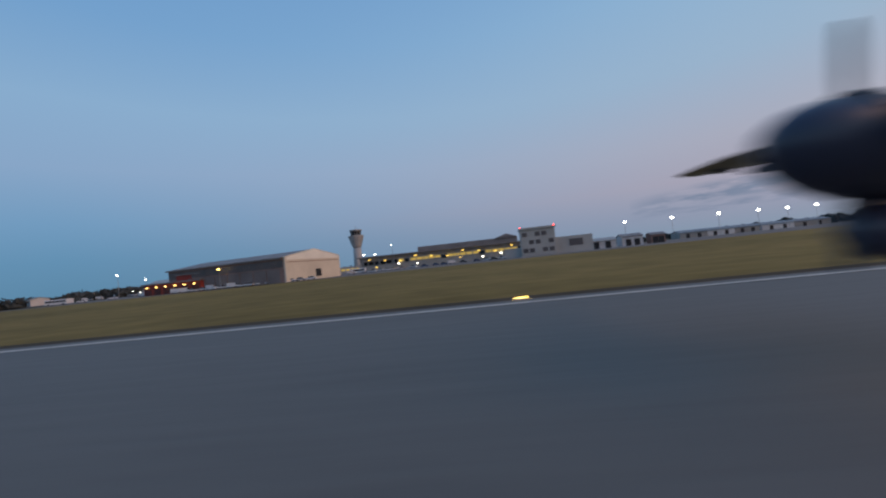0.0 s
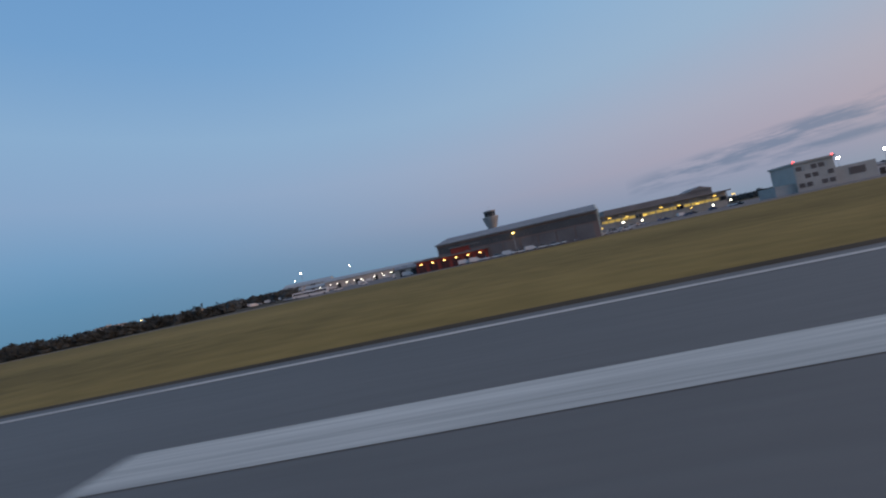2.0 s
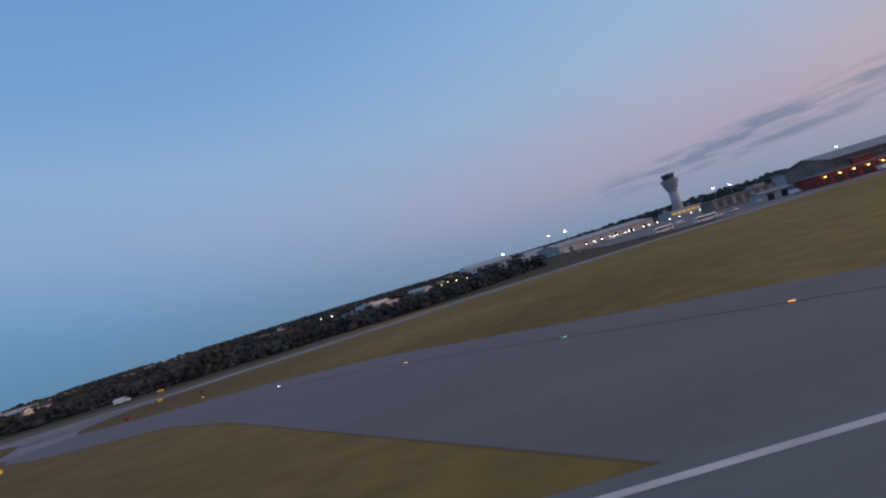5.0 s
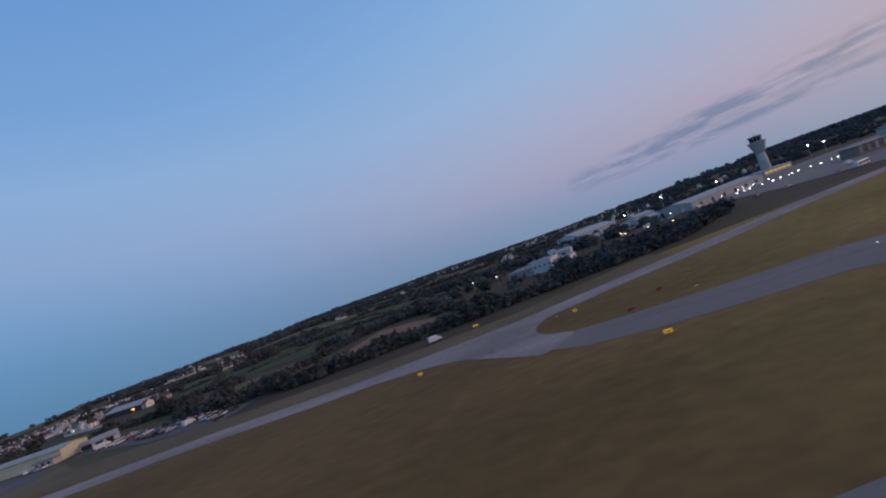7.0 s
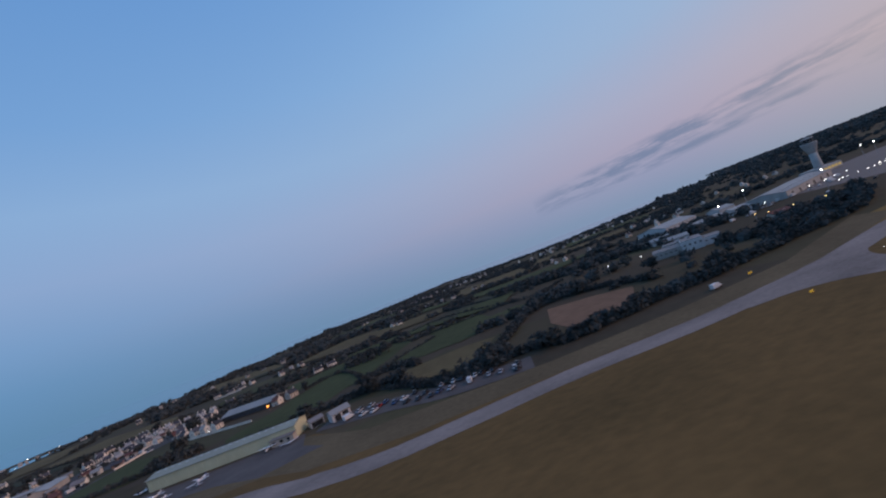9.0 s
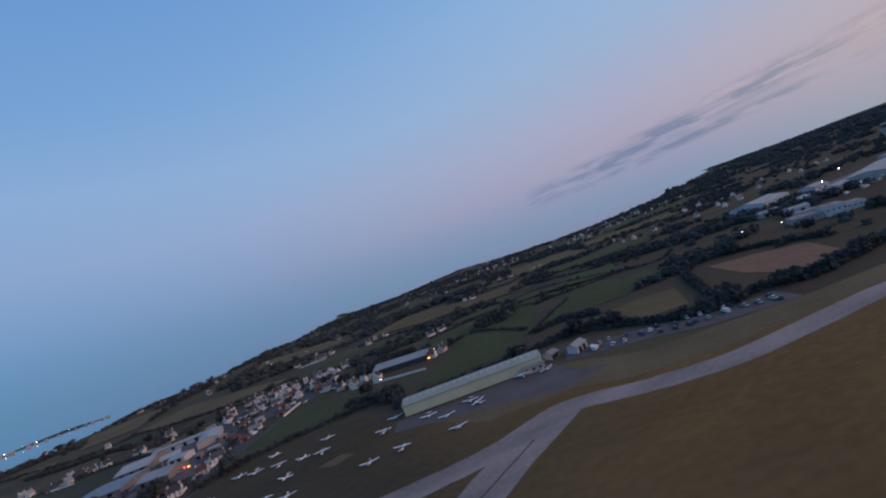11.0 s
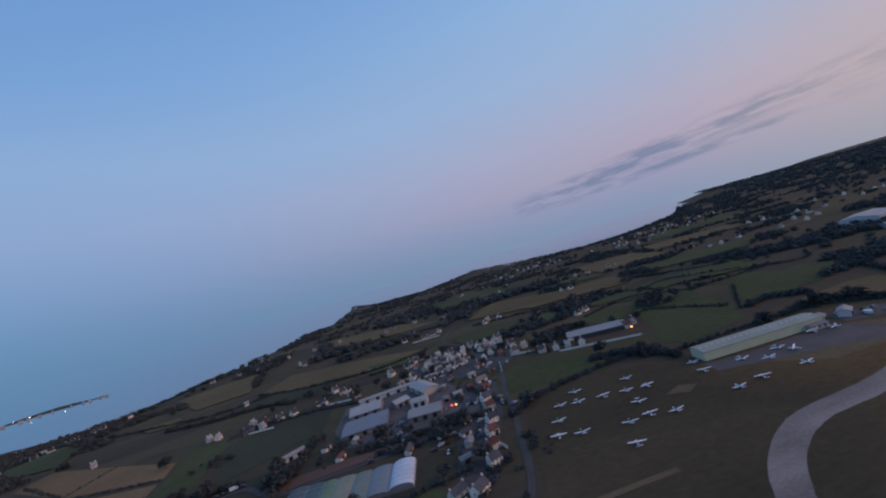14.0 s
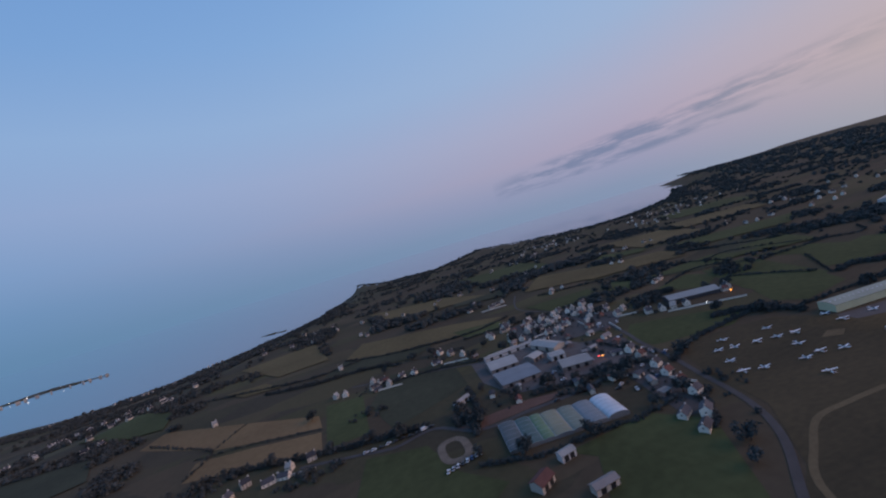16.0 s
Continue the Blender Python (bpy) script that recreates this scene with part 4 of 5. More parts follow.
field([(-384, 139), (-366, 166), (-348, 176), (-341, 146), (-350, 131), (-379, 128)], MEADOW, "green pasture close behind the long shed", 0.045)
field([(-318, 166), (-268, 169), (-262, 153), (-300, 139), (-322, 150)], MEADOW, "green pasture beyond the car park", 0.09)
field([(-390, 209), (-352, 217), (-348, 196), (-372, 184)], MEADOW, "green paddock beyond the hall", 0.05)
field([(-586, 306), (-549, 279), (-520, 268), (-540, 250), (-600, 276)], DEEPGREEN, "dark green strip below the stubble", 0.3)


def road(pts, w, label, mat=LANE, z=0.075):
    bm = bmesh.new()
    line = smooth_line(pts, 5)
    strip(bm, line, w, 0)
    for v in bm.verts:
        v.co.z = land_height(v.co.x, v.co.y) + z
    return tagged(part("road", bm, mat), label, "road", kind="structure")


road([(-432, 193), (-439, 183), (-444, 164), (-449, 147), (-452, 130), (-457, 112), (-463, 90), (-472, 75), (-487, 61), (-510, 40), (-560, 10)], 2.0, "village road along the airfield boundary")
road([(-412, 184), (-425, 189), (-432, 193), (-454, 196), (-480, 198), (-507, 198), (-530, 210), (-580, 236)], 1.6, "narrow village street")
road([(-432, 193), (-428, 215), (-440, 240), (-450, 280), (-430, 330)], 1.5, "lane leaving the village")
road([(-515, 133), (-496, 132), (-475, 133), (-457, 128)], 2.4, "lane between sheds and greenhouses")
road([(-600, 160), (-576, 151), (-563, 146), (-547, 148), (-533, 134), (-515, 133)], 2.0, "narrow lane with parked cars")
road([(-436, 74), (-449, 75), (-460, 75), (-471, 69), (-482, 61), (-490, 45)], 1.6, "worn track across the airfield grass", PALE_GRASS, 0.03)
surface("works_yard", [(-518, 172), (-512, 150), (-492, 142), (-470, 135), (-461, 141), (-463, 168), (-468, 200), (-515, 200)], 0.035, YARD, "dark asphalt works yard between the halls", "yard")
surface("soil_strip", [(-540, 142), (-533, 134.5), (-515, 134.5), (-494, 133.5), (-488, 129), (-484, 133), (-510, 141)], 0.045, REDGROUND, "bare reddish soil strip above the greenhouses", "ground")
# riding ring


def rounded(c):
    return math.copysign(abs(c) ** 0.72, c)


SAND = material("pale_trodden_sand", (0.150, 0.122, 0.094), 0.95, vary=0.4, scale=0.7, spec=0.1)
bm = bmesh.new()
strip(bm, [(-544 + 4.4 * rounded(math.cos(2 * math.pi * i / 32)), 128.5 + 6.8 * rounded(math.sin(2 * math.pi * i / 32))) for i in range(33)], 2.8, 0.06)
tagged(part("riding_ring", bm, SAND), "pale sandy oval riding ring", "track", kind="structure")

# ---------------------------------------------------------------- trees and hedges
ICO = bmesh.new()
bmesh.ops.create_icosphere(ICO, subdivisions=1, radius=1.0)
ICO_V = np.array([v.co[:] for v in ICO.verts])
ICO_F = np.array([[v.index for v in f.verts] for f in ICO.faces])
ICO.free()
rng = np.random.default_rng(7)


def clumps(places):
    """One mesh of leafy crowns: a ragged core inside a cloud of leaf sprays, down to the ground. places: x, y, z, height, radius."""
    vs, fs, base = [], [], 0
    for x, y, z, h, r in places:
        for k in range(3):
            a = rng.uniform(0, 6.28)
            off = rng.uniform(0.05, 0.45) * r
            c = np.array((x + off * math.cos(a), y + off * math.sin(a), z + h * (0.22 + 0.22 * k)))
            s = r * rng.uniform(0.48, 0.68) * (1.12 - 0.16 * k)
            vs.append(ICO_V * rng.uniform(0.66, 1.16, (len(ICO_V), 1)) * np.array((s, s, max(0.7 * s, h * 0.22))) + c)
            fs.append(ICO_F + base)
            base += len(ICO_V)
        n = 46 if r > 1.0 else 30
        d = rng.normal(size=(n, 3))
        d /= np.linalg.norm(d, axis=1)[:, None]
        wide = 1.0 - 0.35 * np.clip(d[:, 2:3], 0, 1) ** 2
        c = np.array((x, y, z + h * 0.52)) + d * np.array((r, r, h * 0.5)) * wide * rng.uniform(0.62, 1.06, (n, 1))
        t = rng.normal(size=(n, 3, 3)) * 0.24 * min(r, 2.2)
        vs.append((c[:, None] + t).reshape(-1, 3))
        fs.append(np.arange(n * 3).reshape(n, 3) + base)
        base += n * 3
    return np.concatenate(vs), np.concatenate(fs)


def greenery(name, places, label, category):
    v, f = clumps(places)
    me = bpy.data.meshes.new(name)
    me.from_pydata(v.tolist(), [], f.tolist())
    me.materials.append(LEAVES)
    return tagged(new(name, me), label, category, kind="stuff")


def hedge(pts, h, gap, label="dark leafy hedgerow between fields", rows=1):
    places = []
    line = smooth_line(pts, 10)
    run = 0.0
    gap *= 0.72
    for (xa, ya), (xb, yb) in zip(line, line[1:]):
        d = math.hypot(xb - xa, yb - ya)
        at = gap - run
        while at <= d:
            for k in range(rows):
                off = (k - (rows - 1) / 2) * gap * 1.3 + rng.normal() * 0.35
                x, y = xa + (xb - xa) * at / d - (yb - ya) / d * off, ya + (yb - ya) * at / d + (xb - xa) / d * off
                hh = 0.72 * h * rng.uniform(0.55, 1.1) * (1.35 if rng.uniform() < 0.08 else 1.0)
                places.append((x, y, land_height(x, y) - 0.2, hh, hh * rng.uniform(0.4, 0.58)))
            at += gap
        run = d - (at - gap)
    return greenery("hedgerow", places, label, "hedge")


def wood(x0, x1, y0, y1, n, h, label="dark belt of trees and scrub", inside=None):
    places = []
    while len(places) < n:
        x, y = rng.uniform(x0, x1), rng.uniform(y0, y1)
        if inside and not inside(x, y):
            continue
        if noise.noise((x * 0.014, y * 0.026, 2.0)) < 0.06 and rng.uniform() < 0.965:
            continue
        if any(within(f, x, y) for f in FIELDS):
            continue
        hh = h * rng.uniform(0.45, 1.1)
        places.append((x, y, land_height(x, y) - 0.3, hh, hh * rng.uniform(0.55, 0.95)))
    return greenery("woodland", places, label, "trees")


hedge([(-455, 125), (-437, 134), (-409, 137), (-394, 138)], 2.6, 1.1, "dark hedge of trees along the airfield boundary", 2)
hedge([(-460, 168), (-456, 150), (-452, 136)], 2.4, 1.5)
hedge([(-526, 171), (-529, 148), (-535, 131)], 3.4, 1.2, rows=2)
hedge([(-507, 143), (-490, 139), (-468, 136), (-458, 131)], 3.0, 1.2, rows=2)
hedge([(-540, 114), (-521, 106), (-502, 105), (-489, 103), (-474, 105)], 2.6, 1.2)
hedge([(-633, 181), (-603, 168), (-576, 159), (-549, 152)], 3.2, 1.2, rows=2)
hedge([(-658, 212), (-626, 203), (-594, 190)], 1.8, 1.4)
hedge([(-700, 262), (-672, 236), (-650, 214), (-654, 190)], 2.2, 1.6)
hedge([(-640, 240), (-650, 216)], 1.6, 1.8)
hedge([(-586, 303), (-549, 277), (-497, 260), (-462, 270)], 3.0, 1.6)
hedge([(-568, 221), (-536, 214), (-507, 201)], 3.0, 1.4)
hedge([(-641, 288), (-604, 271), (-570, 262), (-548, 246)], 3.2, 1.6, rows=2)
hedge([(-423, 300), (-380, 281), (-332, 254), (-317, 212)], 3.0, 1.8)
hedge([(-368, 178), (-352, 184), (-338, 150)], 2.4, 1.5)
hedge([(-410, 197), (-396, 203), (-383, 197)], 4.0, 1.0, "dense dark clump of trees behind the hall", 4)
hedge([(-701, 335), (-644, 304), (-606, 288), (-573, 291)], 3.0, 1.6)
hedge([(-412, 146), (-401, 142), (-394, 133), (-391, 121)], 3.8, 1.0, "dense dark trees beside the long shed", 2)
hedge([(-388, 126), (-364, 124), (-334, 120), (-320, 106)], 2.4, 1.2, "low dark hedge behind the long shed", 1)
hedge([(-339, 141), (-325, 141), (-316, 130)], 3.6, 1.1, rows=2)
hedge([(-291, 276), (-264, 229), (-239, 217), (-194, 196)], 3.4, 1.7)
hedge([(-375, 212), (-335, 221), (-314, 195), (-268, 187)], 2.6, 1.7)
hedge([(-345, 121), (-326, 120), (-316, 100), (-303, 92), (-289, 92), (-281, 86)], 3.4, 1.0, "dark hedge of trees behind the car park", 2)
hedge([(-281, 86), (-266, 87), (-252, 88), (-240, 88), (-222, 90), (-203, 91), (-186, 93), (-168, 104), (-150, 118)], 4.4, 0.9, "dark hedge of trees along the perimeter", 2)
hedge([(-328, 224), (-295, 232), (-260, 178), (-235, 190)], 2.6, 1.6)
hedge([(-296, 102), (-284, 122), (-272, 138), (-258, 142), (-246, 130), (-240, 112)], 3.2, 1.1, rows=2)
hedge([(-306, 176), (-330, 152), (-340, 142)], 2.0, 1.5)
hedge([(-505, 250), (-474, 247), (-440, 240), (-401, 246)], 2.6, 1.5)
hedge([(-464, 104), (-470, 96), (-480, 86)], 2.4, 1.6)
wood(-300, -246, 140, 170, 90, 3.6)
wood(-250, -160, 96, 122, 100, 3.6, "dark scrub and trees behind the perimeter hedge", lambda x, y: y > 96 + (x + 250) * 0.12)
wood(-240, -150, 150, 235, 150, 4.8, "dark trees round the works", lambda x, y: not (-182 < x < -140 and 190 < y < 218))
wood(-420, -160, 225, 300, 240, 4.2)
wood(-560, -300, 330, 520, 800, 6.2)
wood(-300, 60, 300, 520, 800, 4.0)
wood(-470, -100, 186, 214, 70, 4.6, "tall dark tree belt", lambda x, y: x > -250)
wood(-900, -600, 330, 560, 1100, 4.2, "dark coastal woodland", lambda x, y: y < coast_y(x) - 75)
wood(-1050, -610, 560, 1080, 1300, 4.6, "dark wooded slope above the shore", lambda x, y: y < coast_y(x) - 35)
wood(-800, -690, 200, 330, 320, 4.0, "dark woodland above the bay")
wood(-620, -250, 500, 900, 1000, 4.8, "dark woodland on the cliffs", lambda x, y: y < coast_y(x) - 70)
wood(-280, 500, 480, 900, 1500, 4.0, "far dark woodland", lambda x, y: y < coast_y(x) - 70)
wood(60, 500, 215, 330, 330, 4.5, "dark tree line beyond the apron")
wood(60, 1100, 330, 1300, 1800, 7.0, "far dark woodland on the hill", lambda x, y: y < coast_y(x) - 60)
wood(-100, 80, 222, 260, 120, 4.5, "dark trees behind the terminal")
wood(-600, -120, 176, 214, 0 + 160, 3.6, "dark trees behind the depot", lambda x, y: -350 < x < -176 and y > 190)


def grove(cx, cy, rx, ry, n, h, label="dense dark grove of trees"):
    places = []
    for _ in range(n):
        a, q = rng.uniform(0, 6.28), rng.uniform(0, 1) ** 0.6
        x, y = cx + rx * q * math.cos(a), cy + ry * q * math.sin(a)
        hh = h * rng.uniform(0.6, 1.1) * (1.1 - 0.4 * q)
        places.append((x, y, land_height(x, y) - 0.3, hh, hh * rng.uniform(0.38, 0.55)))
    return greenery("woodland", places, label, "trees")


grove(-406, 196, 12, 8, 40, 4.8, "dense dark grove behind the market hall")
grove(-341, 195, 10, 11, 38, 4.6, "dense dark grove between pastures")
grove(-396, 134, 6, 7, 16, 4.4, "dark trees beside the end of the long shed")
grove(-352, 122, 5, 4, 8, 4.2, "dark trees behind the long shed")
grove(-302, 96, 12, 5, 22, 4.4, "dark trees behind the car park")
grove(-534, 142, 6, 9, 26, 4.4, "dark trees between the lane and the greenhouses")
grove(-488, 134, 12, 4, 20, 3.6, "dark trees along the works lane")
grove(-474, 140, 8, 5, 14, 3.4, "dark trees behind the works")
grove(-455, 108, 4, 12, 12, 2.6, "dark bushes beside the village road")
grove(-572, 186, 10, 7, 14, 3.6, "dark trees at a field corner")
grove(-640, 176, 22, 8, 46, 3.8, "dark trees below the wheat field")
grove(-596, 150, 14, 6, 26, 3.4, "dark trees along the narrow lane")


def coast_trees():
    places = []
    for i in range(4200):
        x = -1500 + 2300 * i / 4200 + rng.uniform(-2, 2)
        y = coast_y(x) - 74 + rng.uniform(-55, 9)
        hh = rng.uniform(1.4, 3.6) * (1.6 if rng.uniform() < 0.06 else 1.0)
        places.append((x, y, land_height(x, y) - 0.4, hh, hh * rng.uniform(0.6, 1.1)))
    return greenery("woodland", places, "uneven dark trees along the cliff top", "trees")


coast_trees()
wood(480, 2500, 330, 2950, 1500, 15.0, "far dark woodland towards the point", lambda x, y: 0.75 * x - 200 < y < coast_y(x) - 60)


def tree(h, r, seed):
    """A single tree: tapered trunk with limbs, and a crown of leaves."""
    global rng
    keep, rng = rng, np.random.default_rng(seed)
    e = empty("tree", pose(0, -420, 0), "broad dark-leaved tree in full leaf", "tree", "single trees")
    bm = bmesh.new()
    lathe(bm, [(0.16, -0.2), (0.12, h * 0.25), (0.07, h * 0.6), (0.02, h * 0.85)], 8)
    for k in range(5):
        a = 6.28 * k / 5 + 0.4
        d = Vector((math.cos(a), math.sin(a), 0.9)).normalized() * r * 0.8
        o = Vector((0, 0, h * (0.28 + 0.06 * k)))
        side = d.cross(Vector((0, 0, 1))).normalized()
        up = side.cross(d).normalized()
        ring_tube(bm, [[tuple(o + d * s + (side * c0 + up * c1) * w) for c0, c1 in ((1, 0), (0, 1), (-1, 0), (0, -1))] for s, w in ((0, 0.06), (1, 0.015))])
    part("trunk", bm, BARK, e)
    pts = [(rng.normal() * r * 0.4, rng.normal() * r * 0.4, h * rng.uniform(0.1, 0.45), h * 0.55, r * 0.62) for _ in range(7)]
    v, f = clumps(pts)
    v[:, 2] = np.maximum(v[:, 2], h * 0.2)
    me = bpy.data.meshes.new("crown")
    me.from_pydata(v.tolist(), [], f.tolist())
    me.materials.append(LEAVES)
    new("crown", me).parent = e
    rng = keep
    return e


TREES = [tree(5.0, 2.2, 3), tree(4.0, 1.7, 4), tree(6.2, 2.5, 5)]
first = [True] * 3
for i, (x, y) in enumerate(((-415, 214), (-410, 204), (-404, 150), (-396, 134), (-341, 196), (-329, 190), (-447, 128), (-456, 148), (-470, 132), (-478, 128), (-489, 140), (-498, 146), (-512, 146), (-521, 164), (-535, 150), (-531, 138),
                           (-538, 118), (-526, 110), (-505, 106), (-482, 106), (-470, 106), (-478, 78), (-484, 72), (-560, 152), (-573, 158), (-588, 164), (-600, 206), (-612, 172), (-560, 240), (-528, 242), (-540, 246), (-468, 210), (-484, 212),
                           (-430, 206), (-445, 190), (-418, 186), (-376, 180), (-366, 176), (-331, 118), (-322, 112), (-352, 122), (-300, 92), (-286, 88), (-262, 88), (-236, 90), (-214, 93), (-190, 96), (-252, 136), (-230, 124), (-204, 118), (-470, 244), (-456, 246), (-500, 222), (-494, 204), (-510, 210))):
    m = pose(x, y, land_height(x, y), 0, 0, i * 77 % 360)
    k = i % 3
    if first[k]:
        TREES[k].matrix_world = m
        first[k] = False
    else:
        copy_thing(TREES[k], m)

# ---------------------------------------------------------------- works, sheds and greenhouses


def works():
    e = empty("works", pose(-212, 132, 0, 0, 0, -36), "white industrial works of joined flat-roofed blocks", "factory")
    for x0, x1, y0, y1, h, mat in ((-9, 1, 0, 9, 2.6, PALEROOF), (1, 8, -1, 8, 4.0, WHITE), (8, 14, 1, 8, 2.8, WHITE), (-5, 3, 9, 14, 3.2, PALEROOF)):
        b = box_part("block", e, mat, x0, x1, y0, y1, 0, h)
        box_part("roof", b, SHEETROOF, x0 + 0.2, x1 - 0.2, y0 + 0.2, y1 - 0.2, h + 0.002, h + 0.14)
        for i in range(int((x1 - x0) / 1.7)):
            box_part("window", b, DULLGLASS, x0 + 0.7 + 1.7 * i, x0 + 1.4 + 1.7 * i, y0 - 0.05, y0 - 0.01, h * 0.5, h * 0.68)
    for i in range(4):
        box_part("roof_vent", e, STEEL, -7 + 3.6 * i, -6.2 + 3.6 * i, 3, 4, 2.7 if i < 2 else 4.1, 3.1 if i < 2 else 4.6)
    return e


works()
plain_shed("works_shed", -192, 158, -30, 10, 6, 2.6, 3.5, WHITE, PALEROOF, "white works shed with a bright roof")
plain_shed("works_shed", -186, 176, -25, 9, 6, 2.4, 3.2, WHITE, PALEROOF, "small white works shed among trees")
plain_shed("works_shed", -178, 122, -20, 6, 4, 2.2, 2.9, RENDER, TILE, "small lit works shed with a tiled roof")
plain_shed("dome_hall", -136, 190, 0, 10, 9, 3.4, 4.6, WHITE, PALEROOF, "white hall with a pale roof")


def long_shed():
    e = empty("long_shed", pose(-390.5, 111.0, 0, 0, 0, -9.5), "long cream clad shed with a ribbed pale roof", "shed")
    L, D, ev, rd = 41, 6.8, 2.9, 3.5
    bm = bmesh.new()
    gable(bm, 0, L, 0, D, 0, ev, rd)
    part("wall", bm, CREAM, e)
    bm = bmesh.new()
    ring_tube(bm, [[(x, -0.25, ev - 0.05), (x, D / 2, rd + 0.03), (x, D + 0.25, ev - 0.05), (x, D + 0.25, ev + 0.1), (x, D / 2, rd + 0.2), (x, -0.25, ev + 0.1)] for x in (-0.2, L + 0.2)])
    roof = part("roof", bm, SHEDROOF, e)
    for i in range(20):
        x = 1.0 + 2.05 * i
        bm = bmesh.new()
        ring_tube(bm, [[(x + a, D * s, ev + (rd - ev) * s * 2 + dz) for a, dz in ((0, 0.1), (0.5, 0.1), (0.5, 0.2), (0, 0.2))] for s in (0.37, 0.46)])
        part("rooflight", bm, WHITE, roof)
        box_part("rib", e, CREAM, x, x + 0.08, -0.05, -0.01, 0, ev - 0.1)
    box_part("porch", e, RENDER, L - 6, L, -2.0, -0.06, 0, 1.6, "small rendered office porch")
    box_part("porch_roof", e, SHEETROOF, L - 6.3, L + 0.3, -2.3, -0.06, 1.602, 1.76)
    for i in range(3):
        box_part("window", e, GLASSDARK, L - 5.5 + 1.9 * i, L - 4.7 + 1.9 * i, -2.05, -2.01, 0.6, 1.2)
    return e


long_shed()
plain_shed("clubhouse", -339, 105, 30, 5, 3.4, 1.8, 2.6, WHITE, PALEROOF, "small white clubhouse beside the car park")
plain_shed("clubhouse", -346, 108, 30, 3.5, 3, 1.5, 2.0, WHITE, SHEETROOF, "small white hut beside the long shed")


def great_hall():
    e = empty("market_hall", pose(-389, 178.5, 0, 0, 0, -22), "long hall with a pale roof and dark sides", "hall")
    bm = bmesh.new()
    gable(bm, -13, 13, -5, 5, 0, 2.0, 3.3)
    part("wall", bm, SLATE, e)
    bm = bmesh.new()
    ring_tube(bm, [[(x, -5.3, 1.9), (x, 0, 3.33), (x, 5.3, 1.9), (x, 5.3, 2.1), (x, 0, 3.55), (x, -5.3, 2.1)] for x in (-13.3, 13.3)])
    roof = part("roof", bm, PALEROOF, e)
    for i in range(12):
        bm = bmesh.new()
        x = -12.4 + 2.2 * i
        ring_tube(bm, [[(x + a, -5.2 * (1 - s), 2.1 + 1.45 * s + dz) for a, dz in ((0, 0.0), (0.1, 0.0), (0.1, 0.07), (0, 0.07))] for s in (0.02, 0.96)])
        part("seam", bm, STEEL, roof)
    return e


great_hall()
plain_shed("works_hall", -504, 182, -5, 14, 12, 2.2, 3.8, SHEETROOF, PALEROOF, "large works hall with a pale pitched roof", "hall", 3)
plain_shed("works_hall", -504, 164, -4, 18, 15, 1.9, 2.3, SHEETROOF, BLUEROOF, "flat blue-grey works hall", "hall", 3)
plain_shed("works_hall", -477, 184, -72, 17, 8, 2.3, 3.3, RENDER, PALEROOF, "white works hall with a curved pale roof", "hall")
plain_shed("works_hall", -489, 176, 24, 7, 6, 2.0, 3.0, SHEETROOF, PALEROOF, "small works hall with a grey roof", "hall")
plain_shed("works_hall", -481, 168, -10, 7, 6, 2.2, 2.8, WHITE, PALEROOF, "small white works hall with doors", "hall")
plain_shed("works_hall", -480, 154, -14, 13, 9, 2.0, 3.3, SHEETROOF, PALEROOF, "works hall with a pale blue-grey roof", "hall", 3)
plain_shed("terrace", -494, 196.5, 0, 28, 2.4, 1.8, 2.4, WHITE, PALEROOF, "long narrow white terrace", "building", 5)
plain_shed("terrace", -532, 160, 30, 8, 2.2, 1.8, 2.4, WHITE, PALEROOF, "narrow white terrace at a bend", "building")
plain_shed("barn", -517, 101, 10, 5, 2.6, 2.0, 2.6, WHITE, PALEROOF, "white barn with a bright roof")
plain_shed("barn", -528, 95, 30, 6, 4, 2.0, 3.0, RENDER, TILE, "farm building with a dull red roof")
plain_shed("barn", -516, 85, 5, 7, 2.6, 1.8, 2.4, RENDER, SHEETROOF, "low farm building with a grey roof")
# the first two lamps stand in for an orange and red lit roof sign
lamp_post(-468.6, 149.6, 1.5, ORANGELAMP, "lit orange lamp standing in for a glowing roof sign", "village lamps", 0.34)
lamp_post(-470.2, 150.0, 1.7, REDLAMP, "lit red lamp standing in for a glowing roof sign", "village lamps", 0.24)
lamp_post(-378, 164, 1.6, ORANGELAMP, "lit orange lamp beside the hall", "village lamps", 0.4)
lamp_post(-374, 176, 2.0, WHITELAMP, "lit white lamp beside the hall", "village lamps", 0.16)
lamp_post(-399, 160, 1.8, WHITELAMP, "lit white lamp by the playing field", "village lamps", 0.16)


GH = [material("greenhouse_" + n, c, 0.6, vary=0.2, scale=0.5, spec=0.35) for n, c in (("slate", (0.075, 0.088, 0.092)), ("teal", (0.064, 0.104, 0.098)), ("green", (0.110, 0.170, 0.092)), ("cream", (0.215, 0.205, 0.135)), ("sage", (0.160, 0.178, 0.138)), ("mist", (0.180, 0.196, 0.208)), ("pale", (0.50, 0.53, 0.56)))]


